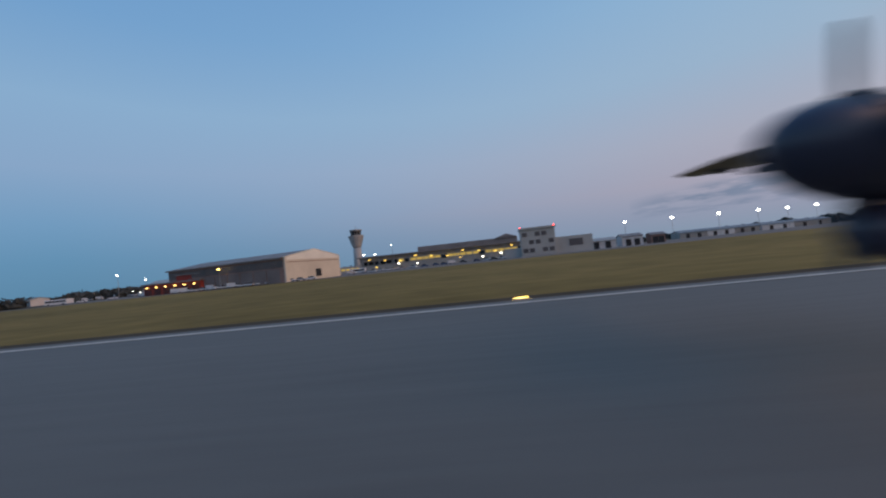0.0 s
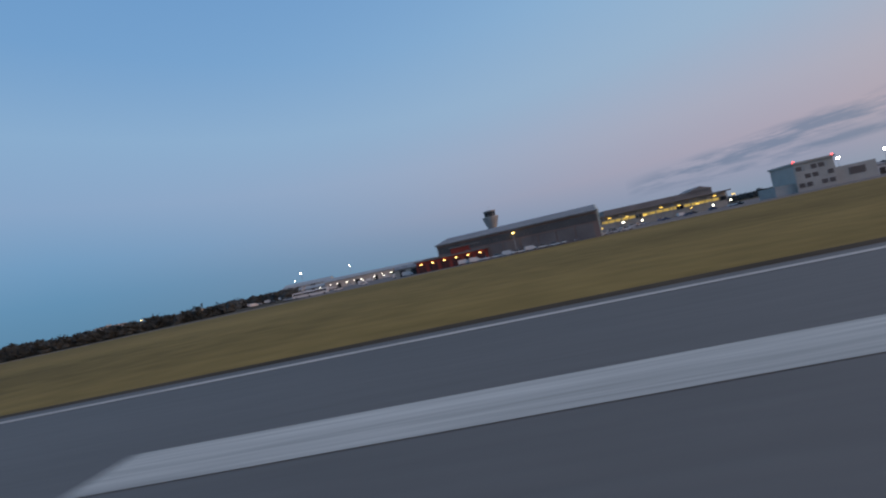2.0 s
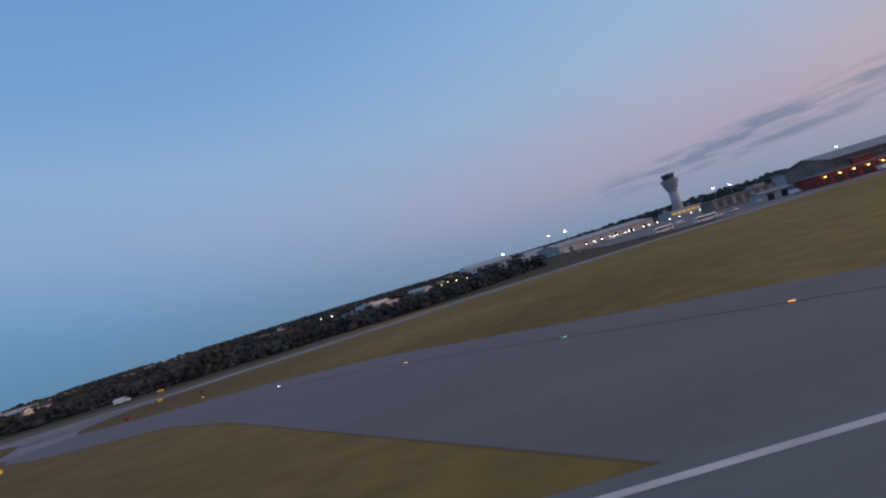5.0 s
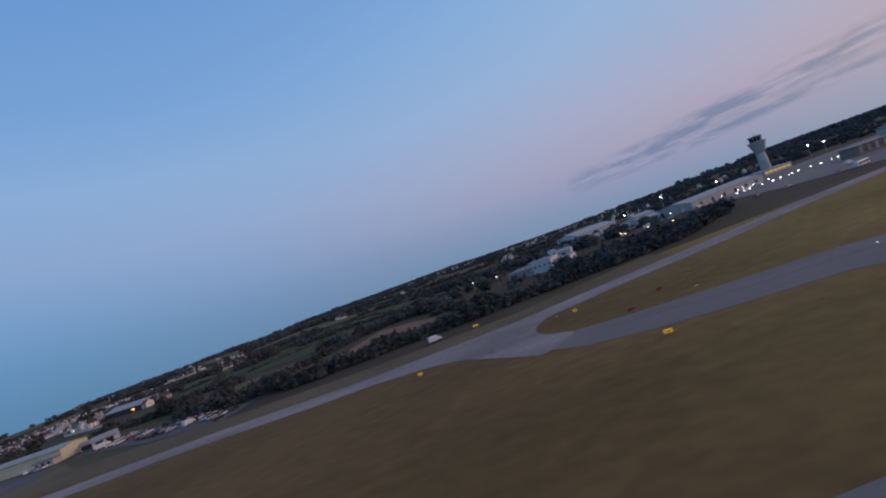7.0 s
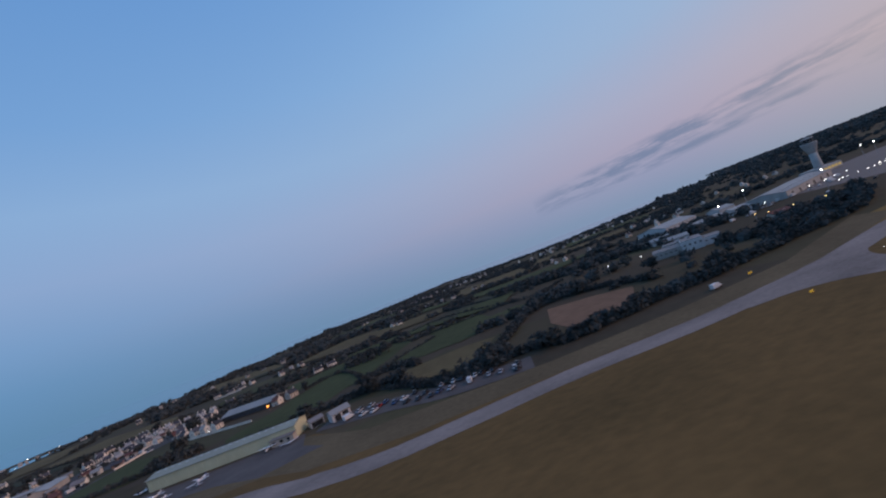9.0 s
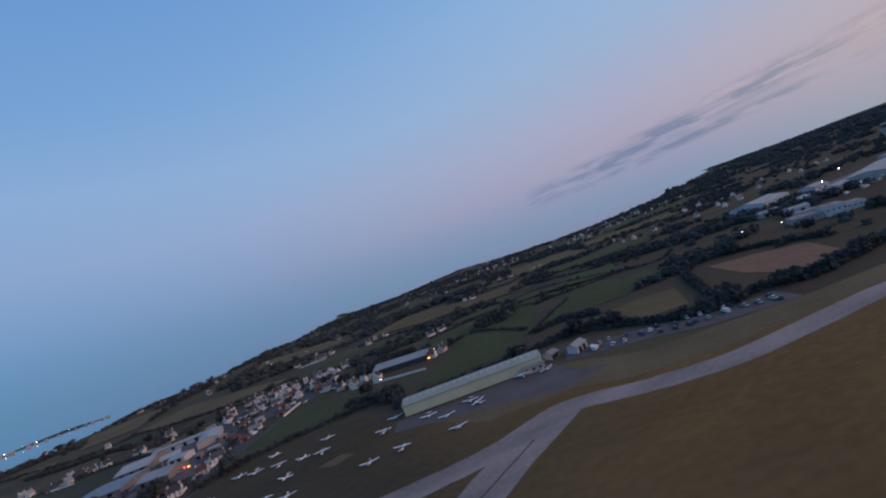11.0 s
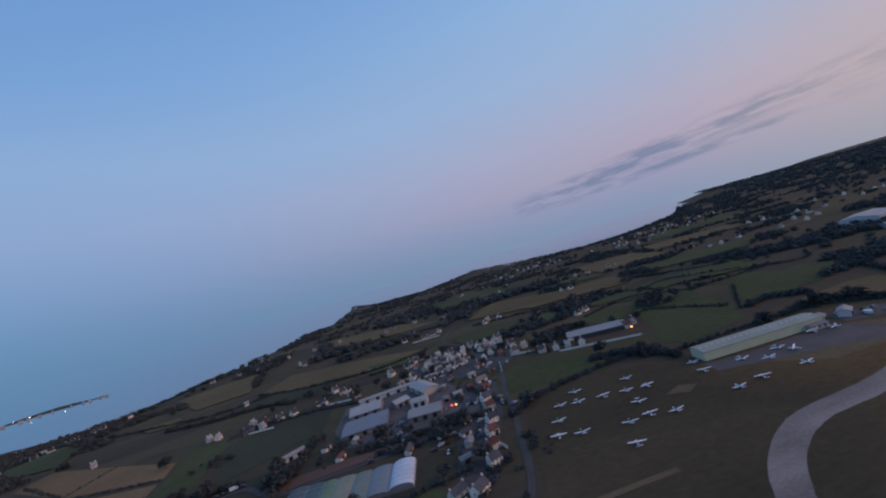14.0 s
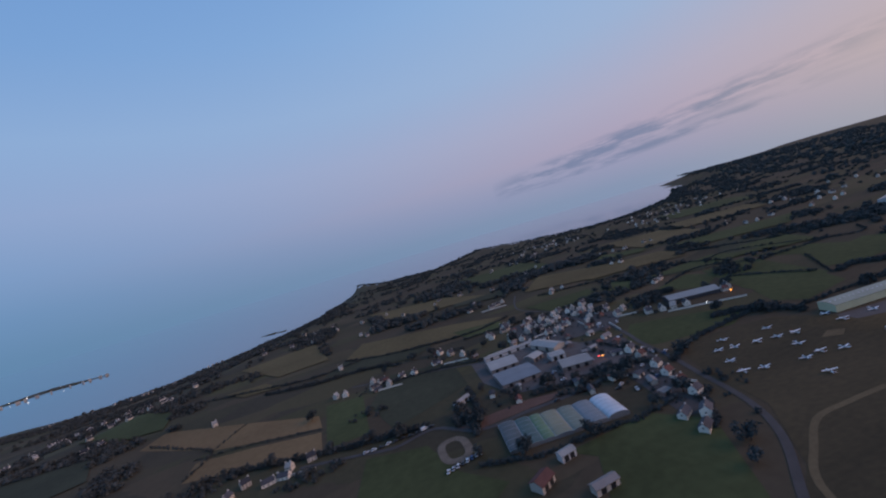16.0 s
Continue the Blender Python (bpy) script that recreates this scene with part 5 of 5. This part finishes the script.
def polytunnel(x, y, w, d, rise, mat, label):
    e = empty("polytunnel", pose(x, y, 0, 0, 0, -8.5), label, "greenhouse", "greenhouse bays")
    prof = [(-w / 2, 0)] + [(-w / 2 * math.cos(math.pi * i / 12), 0.8 + rise * math.sin(math.pi * i / 12)) for i in range(13)] + [(w / 2, 0)]
    bm = bmesh.new()
    ring_tube(bm, [[(px, py, pz) for px, pz in prof] for py in (0, d)])
    skin = part("cover", bm, mat, e)
    for k in range(7):
        py = d * k / 6
        bm = bmesh.new()
        ring_tube(bm, [[(px * s, p, pz * (1 + (s - 1) * 0.8)) for px, pz in prof for s in (1.012,)] for p in (py - 0.05, py + 0.05)])
        part("hoop", bm, STEEL, e)
    for sx in (-1, 1):
        box_part("gutter", e, STEEL, sx * w / 2 - 0.09, sx * w / 2 + 0.09, 0, d, 0.74, 0.86)
    box_part("end_door", e, STEEL, -0.6, 0.6, -0.04, -0.005, 0, 1.2)
    return e


for i, (w, tone) in enumerate(((5.9, "dull slate-grey"), (5.1, "misted dark teal"), (3.9, "misted green"), (5.9, "dusty cream"), (5.5, "misted sage-grey"), (6.3, "misted blue-grey"), (7.0, "pale whitewashed"))):
    x = -529.6 + sum((5.9, 5.1, 3.9, 5.9, 5.5, 6.3, 7.0)[:i]) + w / 2
    polytunnel(x, 112.6 - 0.15 * (x + 527), w - 0.1, 17.5 - 0.62 * i, 1.25 if i == 6 else 0.75 if i == 5 else 0.5, GH[i], tone + " arched greenhouse bay in a joined row")

# ---------------------------------------------------------------- houses


def house(kind):
    w, d, ev, rd, roof_mat, label = kind
    e = empty("house", pose(0, -440, 0), label, "house", "village houses")
    bm = bmesh.new()
    gable(bm, -w / 2, w / 2, -d / 2, d / 2, -0.5, ev, rd)
    part("wall", bm, WALLS, e)
    bm = bmesh.new()
    ring_tube(bm, [[(x, -d / 2 - 0.25, ev - 0.16), (x, 0, rd + 0.02), (x, d / 2 + 0.25, ev - 0.16), (x, d / 2 + 0.25, ev + 0.02), (x, 0, rd + 0.2), (x, -d / 2 - 0.25, ev + 0.02)] for x in (-w / 2 + 0.03, w / 2 - 0.03)])
    roof = part("roof", bm, roof_mat, e)
    for s in (-1, 1):
        bm = bmesh.new()
        box(bm, s * (w / 2 - 0.35) - 0.25, s * (w / 2 - 0.35) + 0.25, -0.25, 0.25, rd - 0.2, rd + 0.65)
        part("chimney", bm, WALLS, roof)
    for side in (-1, 1):
        for z in (0.45, 1.55):
            for i in range(3):
                x = -w / 2 + w * (i + 0.5) / 3
                if z < 1 and i == 1 and side < 0:
                    box_part("door", e, DARK, x - 0.25, x + 0.25, -d / 2 - 0.04, -d / 2 - 0.01, 0, 1.1)
                    continue
                if z + 0.6 > ev:
                    continue
                y = side * (d / 2 + 0.025)
                win = box_part("window", e, GLASSDARK, x - 0.28, x + 0.28, y - 0.02, y + 0.02, z, z + 0.62)
    for s in (-1, 1):
        box_part("gable_window", e, GLASSDARK, s * w / 2 - 0.03, s * w / 2 + 0.03, -0.3, 0.3, 1.4, 2.0)
    return e


KINDS = [(4.8, 4.0, 2.5, 4.2, SLATE, "white rendered house with a dark slate roof"), (6.0, 4.2, 2.5, 4.4, SLATE, "long pale house with a dark slate roof"),
         (4.6, 4.2, 2.4, 4.0, TILE, "pale house with a red clay tile roof"), (3.6, 3.6, 2.4, 4.1, PALEROOF, "small white house with a pale roof"), (6.6, 3.6, 1.7, 3.2, SLATE, "low white bungalow with a grey roof")]
HOUSES = [house(k) for k in KINDS]
placed = [False] * 5
random.seed(5)


def put_house(x, y, rot, k):
    m = pose(x, y, land_height(x, y), 0, 0, rot) @ Matrix.Scale(0.74, 4)
    if not placed[k]:
        placed[k] = True
        HOUSES[k].matrix_world = m
    else:
        copy_thing(HOUSES[k], m).scale = (0.74, 0.74, 0.74)


for x, y, rot, k in ((-440, 235, 15, 0), (-423, 233, 20, 1), (-451, 206, 70, 0), (-452, 218, 60, 3), (-453, 234, 20, 0), (-466, 225, 40, 1), (-442, 199, 75, 3), (-436, 206, 70, 0), (-427, 192, 10, 0), (-420, 196, 15, 3),
                     (-418, 178, -25, 0), (-412, 175, 65, 0), (-407, 172.5, -25, 3), (-401, 170, 65, 0), (-376, 169, -25, 2), (-371, 172, 60, 1), (-457, 146, 25, 1), (-458.5, 138, 15, 2), (-461, 127, 20, 0), (-463.5, 119, 15, 2),
                     (-466, 111, 20, 2), (-468, 103, 15, 0), (-475, 93, 40, 1), (-480, 96, 30, 4), (-481, 88, 30, 4)):
    put_house(x, y, rot, k)
for x, y, rot, k in ((-566, 376, 20, 0), (-560, 395, 50, 1), (-572, 386, 10, 3), (-588, 284, 20, 3), (-544, 219, 60, 0), (-567, 220, 20, 4), (-559, 216, 70, 3), (-551, 220, 30, 0), (-519, 229, 20, 0), (-514, 220, 60, 3), (-530, 222, 10, 4),
                     (-524, 238, 40, 0), (-480, 237, 15, 4), (-476, 243, 15, 1), (-459, 315, 10, 4), (-452, 318, 10, 4), (-371, 224, 25, 4), (-364, 227, 25, 4), (-413, 292, 40, 0), (-408, 300, 10, 3), (-400, 296, 60, 1), (-324, 316, 20, 1), (-330, 322, 60, 0),
                     (-295, 385, 20, 1), (-279, 385, 50, 0), (-268, 378, 10, 4), (-246, 374, 20, 1), (-238, 372, 60, 4), (-323, 490, 20, 1), (-663, 258, 30, 3), (-756, 300, 20, 1), (-774, 335, 50, 0), (-750, 306, 70, 0)):
    put_house(x, y, rot, k)


def cluster(cx, cy, rx, ry, n, kinds=(0, 0, 1, 3, 4)):
    spots = []
    tries = 0
    while len(spots) < n and tries < 4000:
        tries += 1
        x, y = cx + random.uniform(-rx, rx), cy + random.uniform(-ry, ry)
        if all((x - a) ** 2 + (y - b) ** 2 > 24 for a, b in spots):
            spots.append((x, y))
            put_house(x, y, random.choice((10, 15, 60, 75, 30, -20)), random.choice(kinds))


cluster(-462, 213, 8, 12, 9, (0, 3, 4, 3))
cluster(-444, 224, 14, 8, 8, (0, 3, 1))
cluster(-430, 216, 7, 12, 5, (0, 3))
cluster(-470, 238, 10, 8, 5, (0, 3))
cluster(-480, 214, 9, 6, 4, (4, 3, 0))
cluster(-492, 236, 8, 5, 2)
cluster(-575, 226, 14, 6, 4, (4, 3))
cluster(-610, 160, 16, 5, 6, (4, 3, 0))
cluster(-800, 410, 70, 40, 22)
cluster(-900, 430, 70, 40, 18)
cluster(-985, 745, 95, 28, 22)
cluster(-840, 840, 40, 25, 7)
cluster(-230, 640, 70, 60, 24)
cluster(-330, 560, 50, 40, 10)
cluster(-60, 560, 80, 60, 24)
cluster(60, 620, 80, 60, 20)
cluster(-470, 330, 30, 20, 5)
cluster(-380, 420, 50, 30, 7)
cluster(-510, 420, 60, 40, 9)
cluster(-640, 470, 50, 40, 9)
cluster(-130, 300, 60, 30, 10)
cluster(-20, 330, 60, 40, 12)
field([(-480, 188), (-440, 178), (-424, 192), (-424, 226), (-446, 240), (-476, 240), (-484, 214)], LANE, "dark paved streets and yards of the village", 0.05)
field([(-466, 176), (-447, 166), (-456, 130), (-472, 92), (-480, 96), (-472, 134)], LANE, "dark paved yards behind the roadside houses", 0.028)
# small outbuildings, garden walls and bushes that fill the village
random.seed(33)
for x, y in ((-476, 229), (-468, 232), (-472, 196), (-464, 187), (-454, 179), (-458, 165), (-454, 159), (-465, 161), (-471, 160), (-469, 176), (-453, 169), (-490, 138), (-489, 129), (-477, 130), (-470, 126), (-462, 149), (-527, 239), (-518, 230), (-529, 221),
             (-509, 209), (-561, 226), (-565, 214), (-448, 190), (-446, 178), (-459, 199), (-437, 216), (-434, 198), (-448, 212), (-425, 206), (-472, 218), (-486, 206), (-468, 134), (-472, 118), (-474, 110), (-512, 143), (-520, 156), (-508, 152), (-416, 182), (-404, 176)):
    plain_shed("outbuilding", x + random.uniform(-1, 1), y + random.uniform(-1, 1), random.choice((10, 20, 70, -25, 40)), random.uniform(2.4, 4.6), random.uniform(1.8, 2.8), random.uniform(1.0, 1.6), random.uniform(1.6, 2.3),
               random.choice((WALLS, WALLS, RENDER, BRICK)), random.choice((SLATE, PALEROOF, SHEETROOF, TILE)), "small outbuilding with a pitched roof in the village", "outbuilding", 1)
for x, y, rot, length in ((-456, 150, 100, 12), (-460, 132, 98, 10), (-464, 112, 106, 9), (-440, 178, 75, 14), (-425, 187, -28, 12), (-404, 165.5, -27, 20), (-388, 157, -27, 16), (-470, 205, 5, 16), (-495, 203, 2, 18), (-446, 200, 80, 9),
                          (-520, 214, -20, 14), (-560, 212, -15, 16), (-459, 309, -12, 22), (-600, 156, -12, 14)):
    e = empty("garden_wall", pose(x, y, land_height(x, y), 0, 0, rot), "low pale rendered garden wall", "wall", "garden walls")
    box_part("wall", e, WALLS, -length / 2, length / 2, -0.12, 0.12, -0.3, 0.7)
    box_part("coping", e, CONCRETE, -length / 2 - 0.05, length / 2 + 0.05, -0.17, 0.17, 0.702, 0.78)
bushes = []
for cx, cy, rx, ry, n in ((-462, 213, 14, 16, 60), (-444, 222, 18, 14, 50), (-430, 212, 12, 16, 30), (-462, 165, 6, 30, 30), (-470, 110, 8, 26, 40), (-505, 148, 16, 8, 26), (-522, 228, 12, 12, 24), (-562, 219, 16, 6, 20), (-410, 180, 14, 6, 20)):
    for _ in range(n):
        x, y = cx + rng.uniform(-rx, rx), cy + rng.uniform(-ry, ry)
        hh = rng.uniform(0.6, 1.9)
        bushes.append((x, y, land_height(x, y) - 0.1, hh, hh * rng.uniform(0.5, 0.8)))
greenery("garden_bushes", bushes, "dark garden bushes and small trees between the houses", "bushes")
# cars along the village streets
random.seed(21)
for i in range(46):
    x, y = random.choice(((-440, 184), (-447, 160), (-455, 138), (-462, 114), (-470, 200), (-490, 200), (-436, 205), (-485, 160), (-470, 150), (-492, 150), (-470, 128), (-500, 137), (-478, 120), (-484, 118)))
    park(random.choice((0, 0, 1, 1, 2, 3, 5)), x + random.uniform(-6, 6), y + random.uniform(-6, 6), random.choice((70, 250, 160, 20)), "village streets", 0.06)
for i in range(10):
    park(random.choice((0, 0, 1, 2, 5)), -574 + 2.9 * i, 150.5 - 0.05 * i + random.uniform(-0.6, 0.6), random.uniform(0, 20), "narrow lane", 0.06)
for i in range(8):
    park((0, 1, 0, 2, 0, 3, 1, 0)[i], -549 + 1.7 * i, 117.5 + 0.4 * i, 70, "riding ring", 0.06)
# low rock in the bay
bm = bmesh.new()
for i in range(5):
    before = len(bm.verts)
    bmesh.ops.create_icosphere(bm, subdivisions=2, radius=1.0, matrix=Matrix.Translation((-826 + 13 * i, 1068 - 7 * i, -45.4)) @ Matrix.Diagonal((11, 6, 1.4 + 0.8 * (i % 3), 1)))
for v in bm.verts:
    v.co.z += 0.8 * noise.noise((v.co.x * 0.3, v.co.y * 0.3, 1.0))
tagged(part("rock", bm, LAND), "low dark reef of rock in the sea", "rock", kind="structure")
# lights of the town across the bay
for i, x in enumerate((-1700, -1640, -1600, -1540, -1460)):
    e = empty("shore_light", pose(x, 1350 + 12 * (i % 3), -42), "distant lit harbour light on the headland", "light", "shore lights")
    bm = bmesh.new()
    lathe(bm, [(0.5, -2), (0.3, 3.5)], 8)
    part("mast", bm, STEEL, e)
    bm = bmesh.new()
    bmesh.ops.create_icosphere(bm, subdivisions=1, radius=0.9 if i in (1, 3) else 0.55)
    bmesh.ops.translate(bm, verts=bm.verts, vec=(0, 0, 4))
    part("lamp", bm, WHITELAMP, e)
random.seed(8)
for i in range(26):
    x = -1710 + 370 * random.random()
    e = empty("harbour_building", pose(x, 1352 + random.uniform(-8, 18), -41.5, 0, 0, random.uniform(0, 90)), "pale distant harbour building on the headland", "building", "harbour buildings")
    w, d, h = random.uniform(3, 7), random.uniform(3, 5), random.uniform(1.2, 2.6)
    bm = bmesh.new()
    gable(bm, -w / 2, w / 2, -d / 2, d / 2, -3, h * 0.7, h)
    part("wall", bm, RENDER, e)
    box_part("window", e, GLASSDARK, -w / 3, w / 3, -d / 2 - 0.1, -d / 2 - 0.02, 0.1, 0.7)

# ---------------------------------------------------------------- light aircraft


def light_aircraft(stripe, low):
    e = empty("light_aircraft", pose(0, -460, 0), "white %s-wing light aircraft" % ("low" if low else "high"), "aircraft", "parked light aircraft")
    bm = bmesh.new()
    n = 10
    ring_tube(bm, [[(0.01 + r * math.cos(6.283 * i / n), y, zc + r * 1.15 * math.sin(6.283 * i / n)) for i in range(n)] for y, r, zc in ((2.05, 0.08, 0.62), (1.9, 0.20, 0.62), (1.2, 0.26, 0.64), (0.3, 0.29, 0.70), (-0.6, 0.22, 0.70), (-2.0, 0.07, 0.74))])
    fus = part("fuselage", bm, PLANEWHITE, e, smooth=True)
    bm = bmesh.new()
    ring_tube(bm, [[(r * math.cos(6.283 * i / n), y, 0.86 + max(0, r * math.sin(6.283 * i / n)) * 0.9) for i in range(n)] for y, r in ((1.05, 0.14), (0.6, 0.33), (-0.1, 0.33), (-0.5, 0.12))])
    part("canopy", bm, GLASSDARK, fus, smooth=True)
    zw, dih = (0.46, 0.09) if low else (1.14, 0.02)
    bm = bmesh.new()
    ring_tube(bm, [[(x, 0.50 - a * 0.14, zw + abs(x) * dih), (x, 0.24, zw + 0.09 + abs(x) * dih), (x, -0.26 + a * 0.12, zw + 0.03 + abs(x) * dih), (x, 0.14, zw - 0.03 + abs(x) * dih)] for x, a in ((-3.1, 1), (-1.2, 0), (0.0, 0), (1.2, 0), (3.1, 1))])
    wing = part("wing", bm, PLANEWHITE, e)
    for s in (-1, 1):
        box_part("wing_tip", wing, stripe, s * 3.11 - 0.04, s * 3.11 + 0.04, -0.12, 0.34, zw + 3.1 * dih - 0.02, zw + 3.1 * dih + 0.1)
    bm = bmesh.new()
    ring_tube(bm, [[(x, -1.62, 0.8), (x, -1.75, 0.85), (x, -2.05, 0.82), (x, -1.75, 0.78)] for x in (-0.95, 0.95)])
    part("tailplane", bm, PLANEWHITE, e)
    bm = bmesh.new()
    ring_tube(bm, [[(-t, y0, z), (t, y0, z), (t, y1, z), (-t, y1, z)] for z, y0, y1, t in ((0.75, -1.35, -2.05, 0.05), (1.5, -1.85, -2.15, 0.025))])
    part("fin", bm, stripe, e)
    bm = bmesh.new()
    lathe(bm, [(0.10, 0), (0.02, 0.22)], 10)
    bmesh.ops.rotate(bm, verts=bm.verts, matrix=Matrix.Rotation(-math.pi / 2, 3, "X"))
    bmesh.ops.translate(bm, verts=bm.verts, vec=(0, 2.05, 0.62))
    prop = part("spinner", bm, STEEL, e)
    box_part("propeller_blade", prop, DARK, -0.04, 0.04, 2.12, 2.16, 0.12, 1.12)
    for x, y in ((0, 1.6), (-0.62, 0.05), (0.62, 0.05)):
        box_part("strut", e, STEEL, x - 0.03, x + 0.03, y - 0.03, y + 0.03, 0.15, 0.52)
        bm = bmesh.new()
        bmesh.ops.create_cone(bm, cap_ends=True, segments=10, radius1=0.13, radius2=0.13, depth=0.09)
        bmesh.ops.rotate(bm, verts=bm.verts, matrix=Matrix.Rotation(math.pi / 2, 3, "Y"))
        bmesh.ops.translate(bm, verts=bm.verts, vec=(x, y, 0.13))
        part("wheel", bm, RUBBER, e)
    return e


PLANES = [light_aircraft(CARPAINTS[3], True), light_aircraft(CARPAINTS[4], False), light_aircraft(CARPAINTS[1], True)]
parked = [False] * 3
for i, (x, y) in enumerate(((-444.7, 110.4), (-449, 102.3), (-443, 100.1), (-439.6, 119.2), (-436.3, 86.2), (-434.3, 117.1), (-431, 95.8), (-424.9, 95.5), (-419, 92.7), (-422.1, 103.8), (-426.8, 114.2), (-419.8, 112.3), (-414.3, 120),
                            (-414, 110), (-431.2, 124.6), (-393.5, 113.2), (-396.6, 105.6), (-384.2, 103.8), (-399.7, 91.2), (-391.8, 91), (-379.9, 98.7), (-372.6, 101.9), (-371.3, 97.8), (-378.4, 89.5), (-351, 100.6), (-357, 102.8))):
    k = i % 3
    rot = -10 + (7, -6, 3, 9, -9)[i % 5] + (40 if i in (22, 24) else 180 if i % 4 == 1 else 0)
    m = pose(x, y, 0.02, 0, 0, rot) @ Matrix.Scale(0.74, 4)
    if not parked[k]:
        parked[k] = True
        PLANES[k].matrix_world = m
    else:
        copy_thing(PLANES[k], m).scale = (0.74, 0.74, 0.74)
# worn patch on the grass park
surface("grass_patch", [(-414, 102), (-408, 104), (-404, 101), (-409, 98.5)], 0.016, PALE_GRASS, "worn pale patch of grass", "grass")

# ---------------------------------------------------------------- wing and engine of the airliner at the start of the run
AIRFRAME = material("dark_blue_airframe_paint", (0.035, 0.034, 0.055), 0.35, vary=0.12, scale=1.5, spec=0.5)
BLADE = material("dark_grey_propeller_blade", (0.045, 0.045, 0.055), 0.5, vary=0.1)


def airliner_wing():
    # local axes: x aft, y up, -z outboard
    e = empty("airliner_wing", pose(0, 0, 1.22, 91.77, 5.92, 4.03), "dark blue airliner wing with its propeller engine", "aircraft")
    bm = bmesh.new()
    ring_tube(bm, [[(x - c * 0.5, y, z), (x - c * 0.2, y + t, z), (x + c * 0.5, y, z), (x - c * 0.1, y - t * 0.7, z)] for x, y, z, c, t in ((4.45, 1.32, -7.0, 0.45, 0.03), (4.0, 1.16, -5.0, 0.85, 0.06), (3.75, 1.02, -3.2, 1.15, 0.09), (3.6, 0.95, -1.6, 1.2, 0.1))])
    wing = part("wing", bm, AIRFRAME, e)
    for i, s in enumerate((0.3, 0.55)):
        bm = bmesh.new()
        bmesh.ops.create_icosphere(bm, subdivisions=2, radius=0.05)
        bmesh.ops.scale(bm, verts=bm.verts, vec=(3.2, 1.0, 1.0))
        bmesh.ops.translate(bm, verts=bm.verts, vec=(4.45 - 0.8 * s, 1.27 - 0.3 * s, -7.0 + 4.0 * s))
        part("flap_fairing", bm, AIRFRAME, wing)
    bm = bmesh.new()
    n = 28
    rings = []
    for x, r in ((2.50, 0.04), (2.56, 0.17), (2.68, 0.27), (2.85, 0.345), (3.1, 0.395), (3.5, 0.41), (4.0, 0.40), (4.8, 0.33), (5.6, 0.2), (6.2, 0.05)):
        rings.append([(x, 0.80 + r * math.sin(6.283 * i / n) * (0.95 if math.sin(6.283 * i / n) > 0 else 1.05), -3.0 + r * math.cos(6.283 * i / n)) for i in range(n)])
    ring_tube(bm, rings)
    nac = part("nacelle", bm, AIRFRAME, e, smooth=True)
    bm = bmesh.new()
    ring_tube(bm, [[(x, 0.14 + r * math.sin(6.283 * i / n), -3.0 + r * math.cos(6.283 * i / n)) for i in range(n)] for x, r in ((3.14, 0.03), (3.17, 0.13), (3.25, 0.19), (3.4, 0.22), (3.8, 0.22), (4.2, 0.16), (4.5, 0.03))])
    part("lower_pod", bm, AIRFRAME, e, smooth=True)
    bm = bmesh.new()
    ring_tube(bm, [[(x0, y, -3.06), (x1, y, -3.04), (x1, y, -2.96), (x0, y, -2.94)] for y, x0, x1 in ((0.52, 3.2, 3.6), (0.28, 3.28, 3.6))])
    part("pylon", bm, AIRFRAME, nac)
    bm = bmesh.new()
    ring_tube(bm, [[(x, 0.80 + r * math.sin(6.283 * i / n), -3.0 + r * math.cos(6.283 * i / n)) for i in range(n)] for x, r in ((3.10, 0.415), (3.22, 0.42))])
    hub = part("propeller_hub", bm, BLADE, e)
    for k in range(4):
        a = 6.283 * k / 4 + 1.571
        bm = bmesh.new()
        ring_tube(bm, [[(3.16 + dx, 0.80 + s * math.sin(a) + w * math.cos(a) * q, -3.0 + s * math.cos(a) - w * math.sin(a) * q) for dx, q in ((0.012, -1), (-0.012, -1), (-0.022, 1), (0.002, 1))] for s, w in ((0.40, 0.03), (0.6, 0.045), (0.85, 0.045), (0.98, 0.025))])
        part("blade", bm, BLADE, hub)
    return e


airliner_wing()
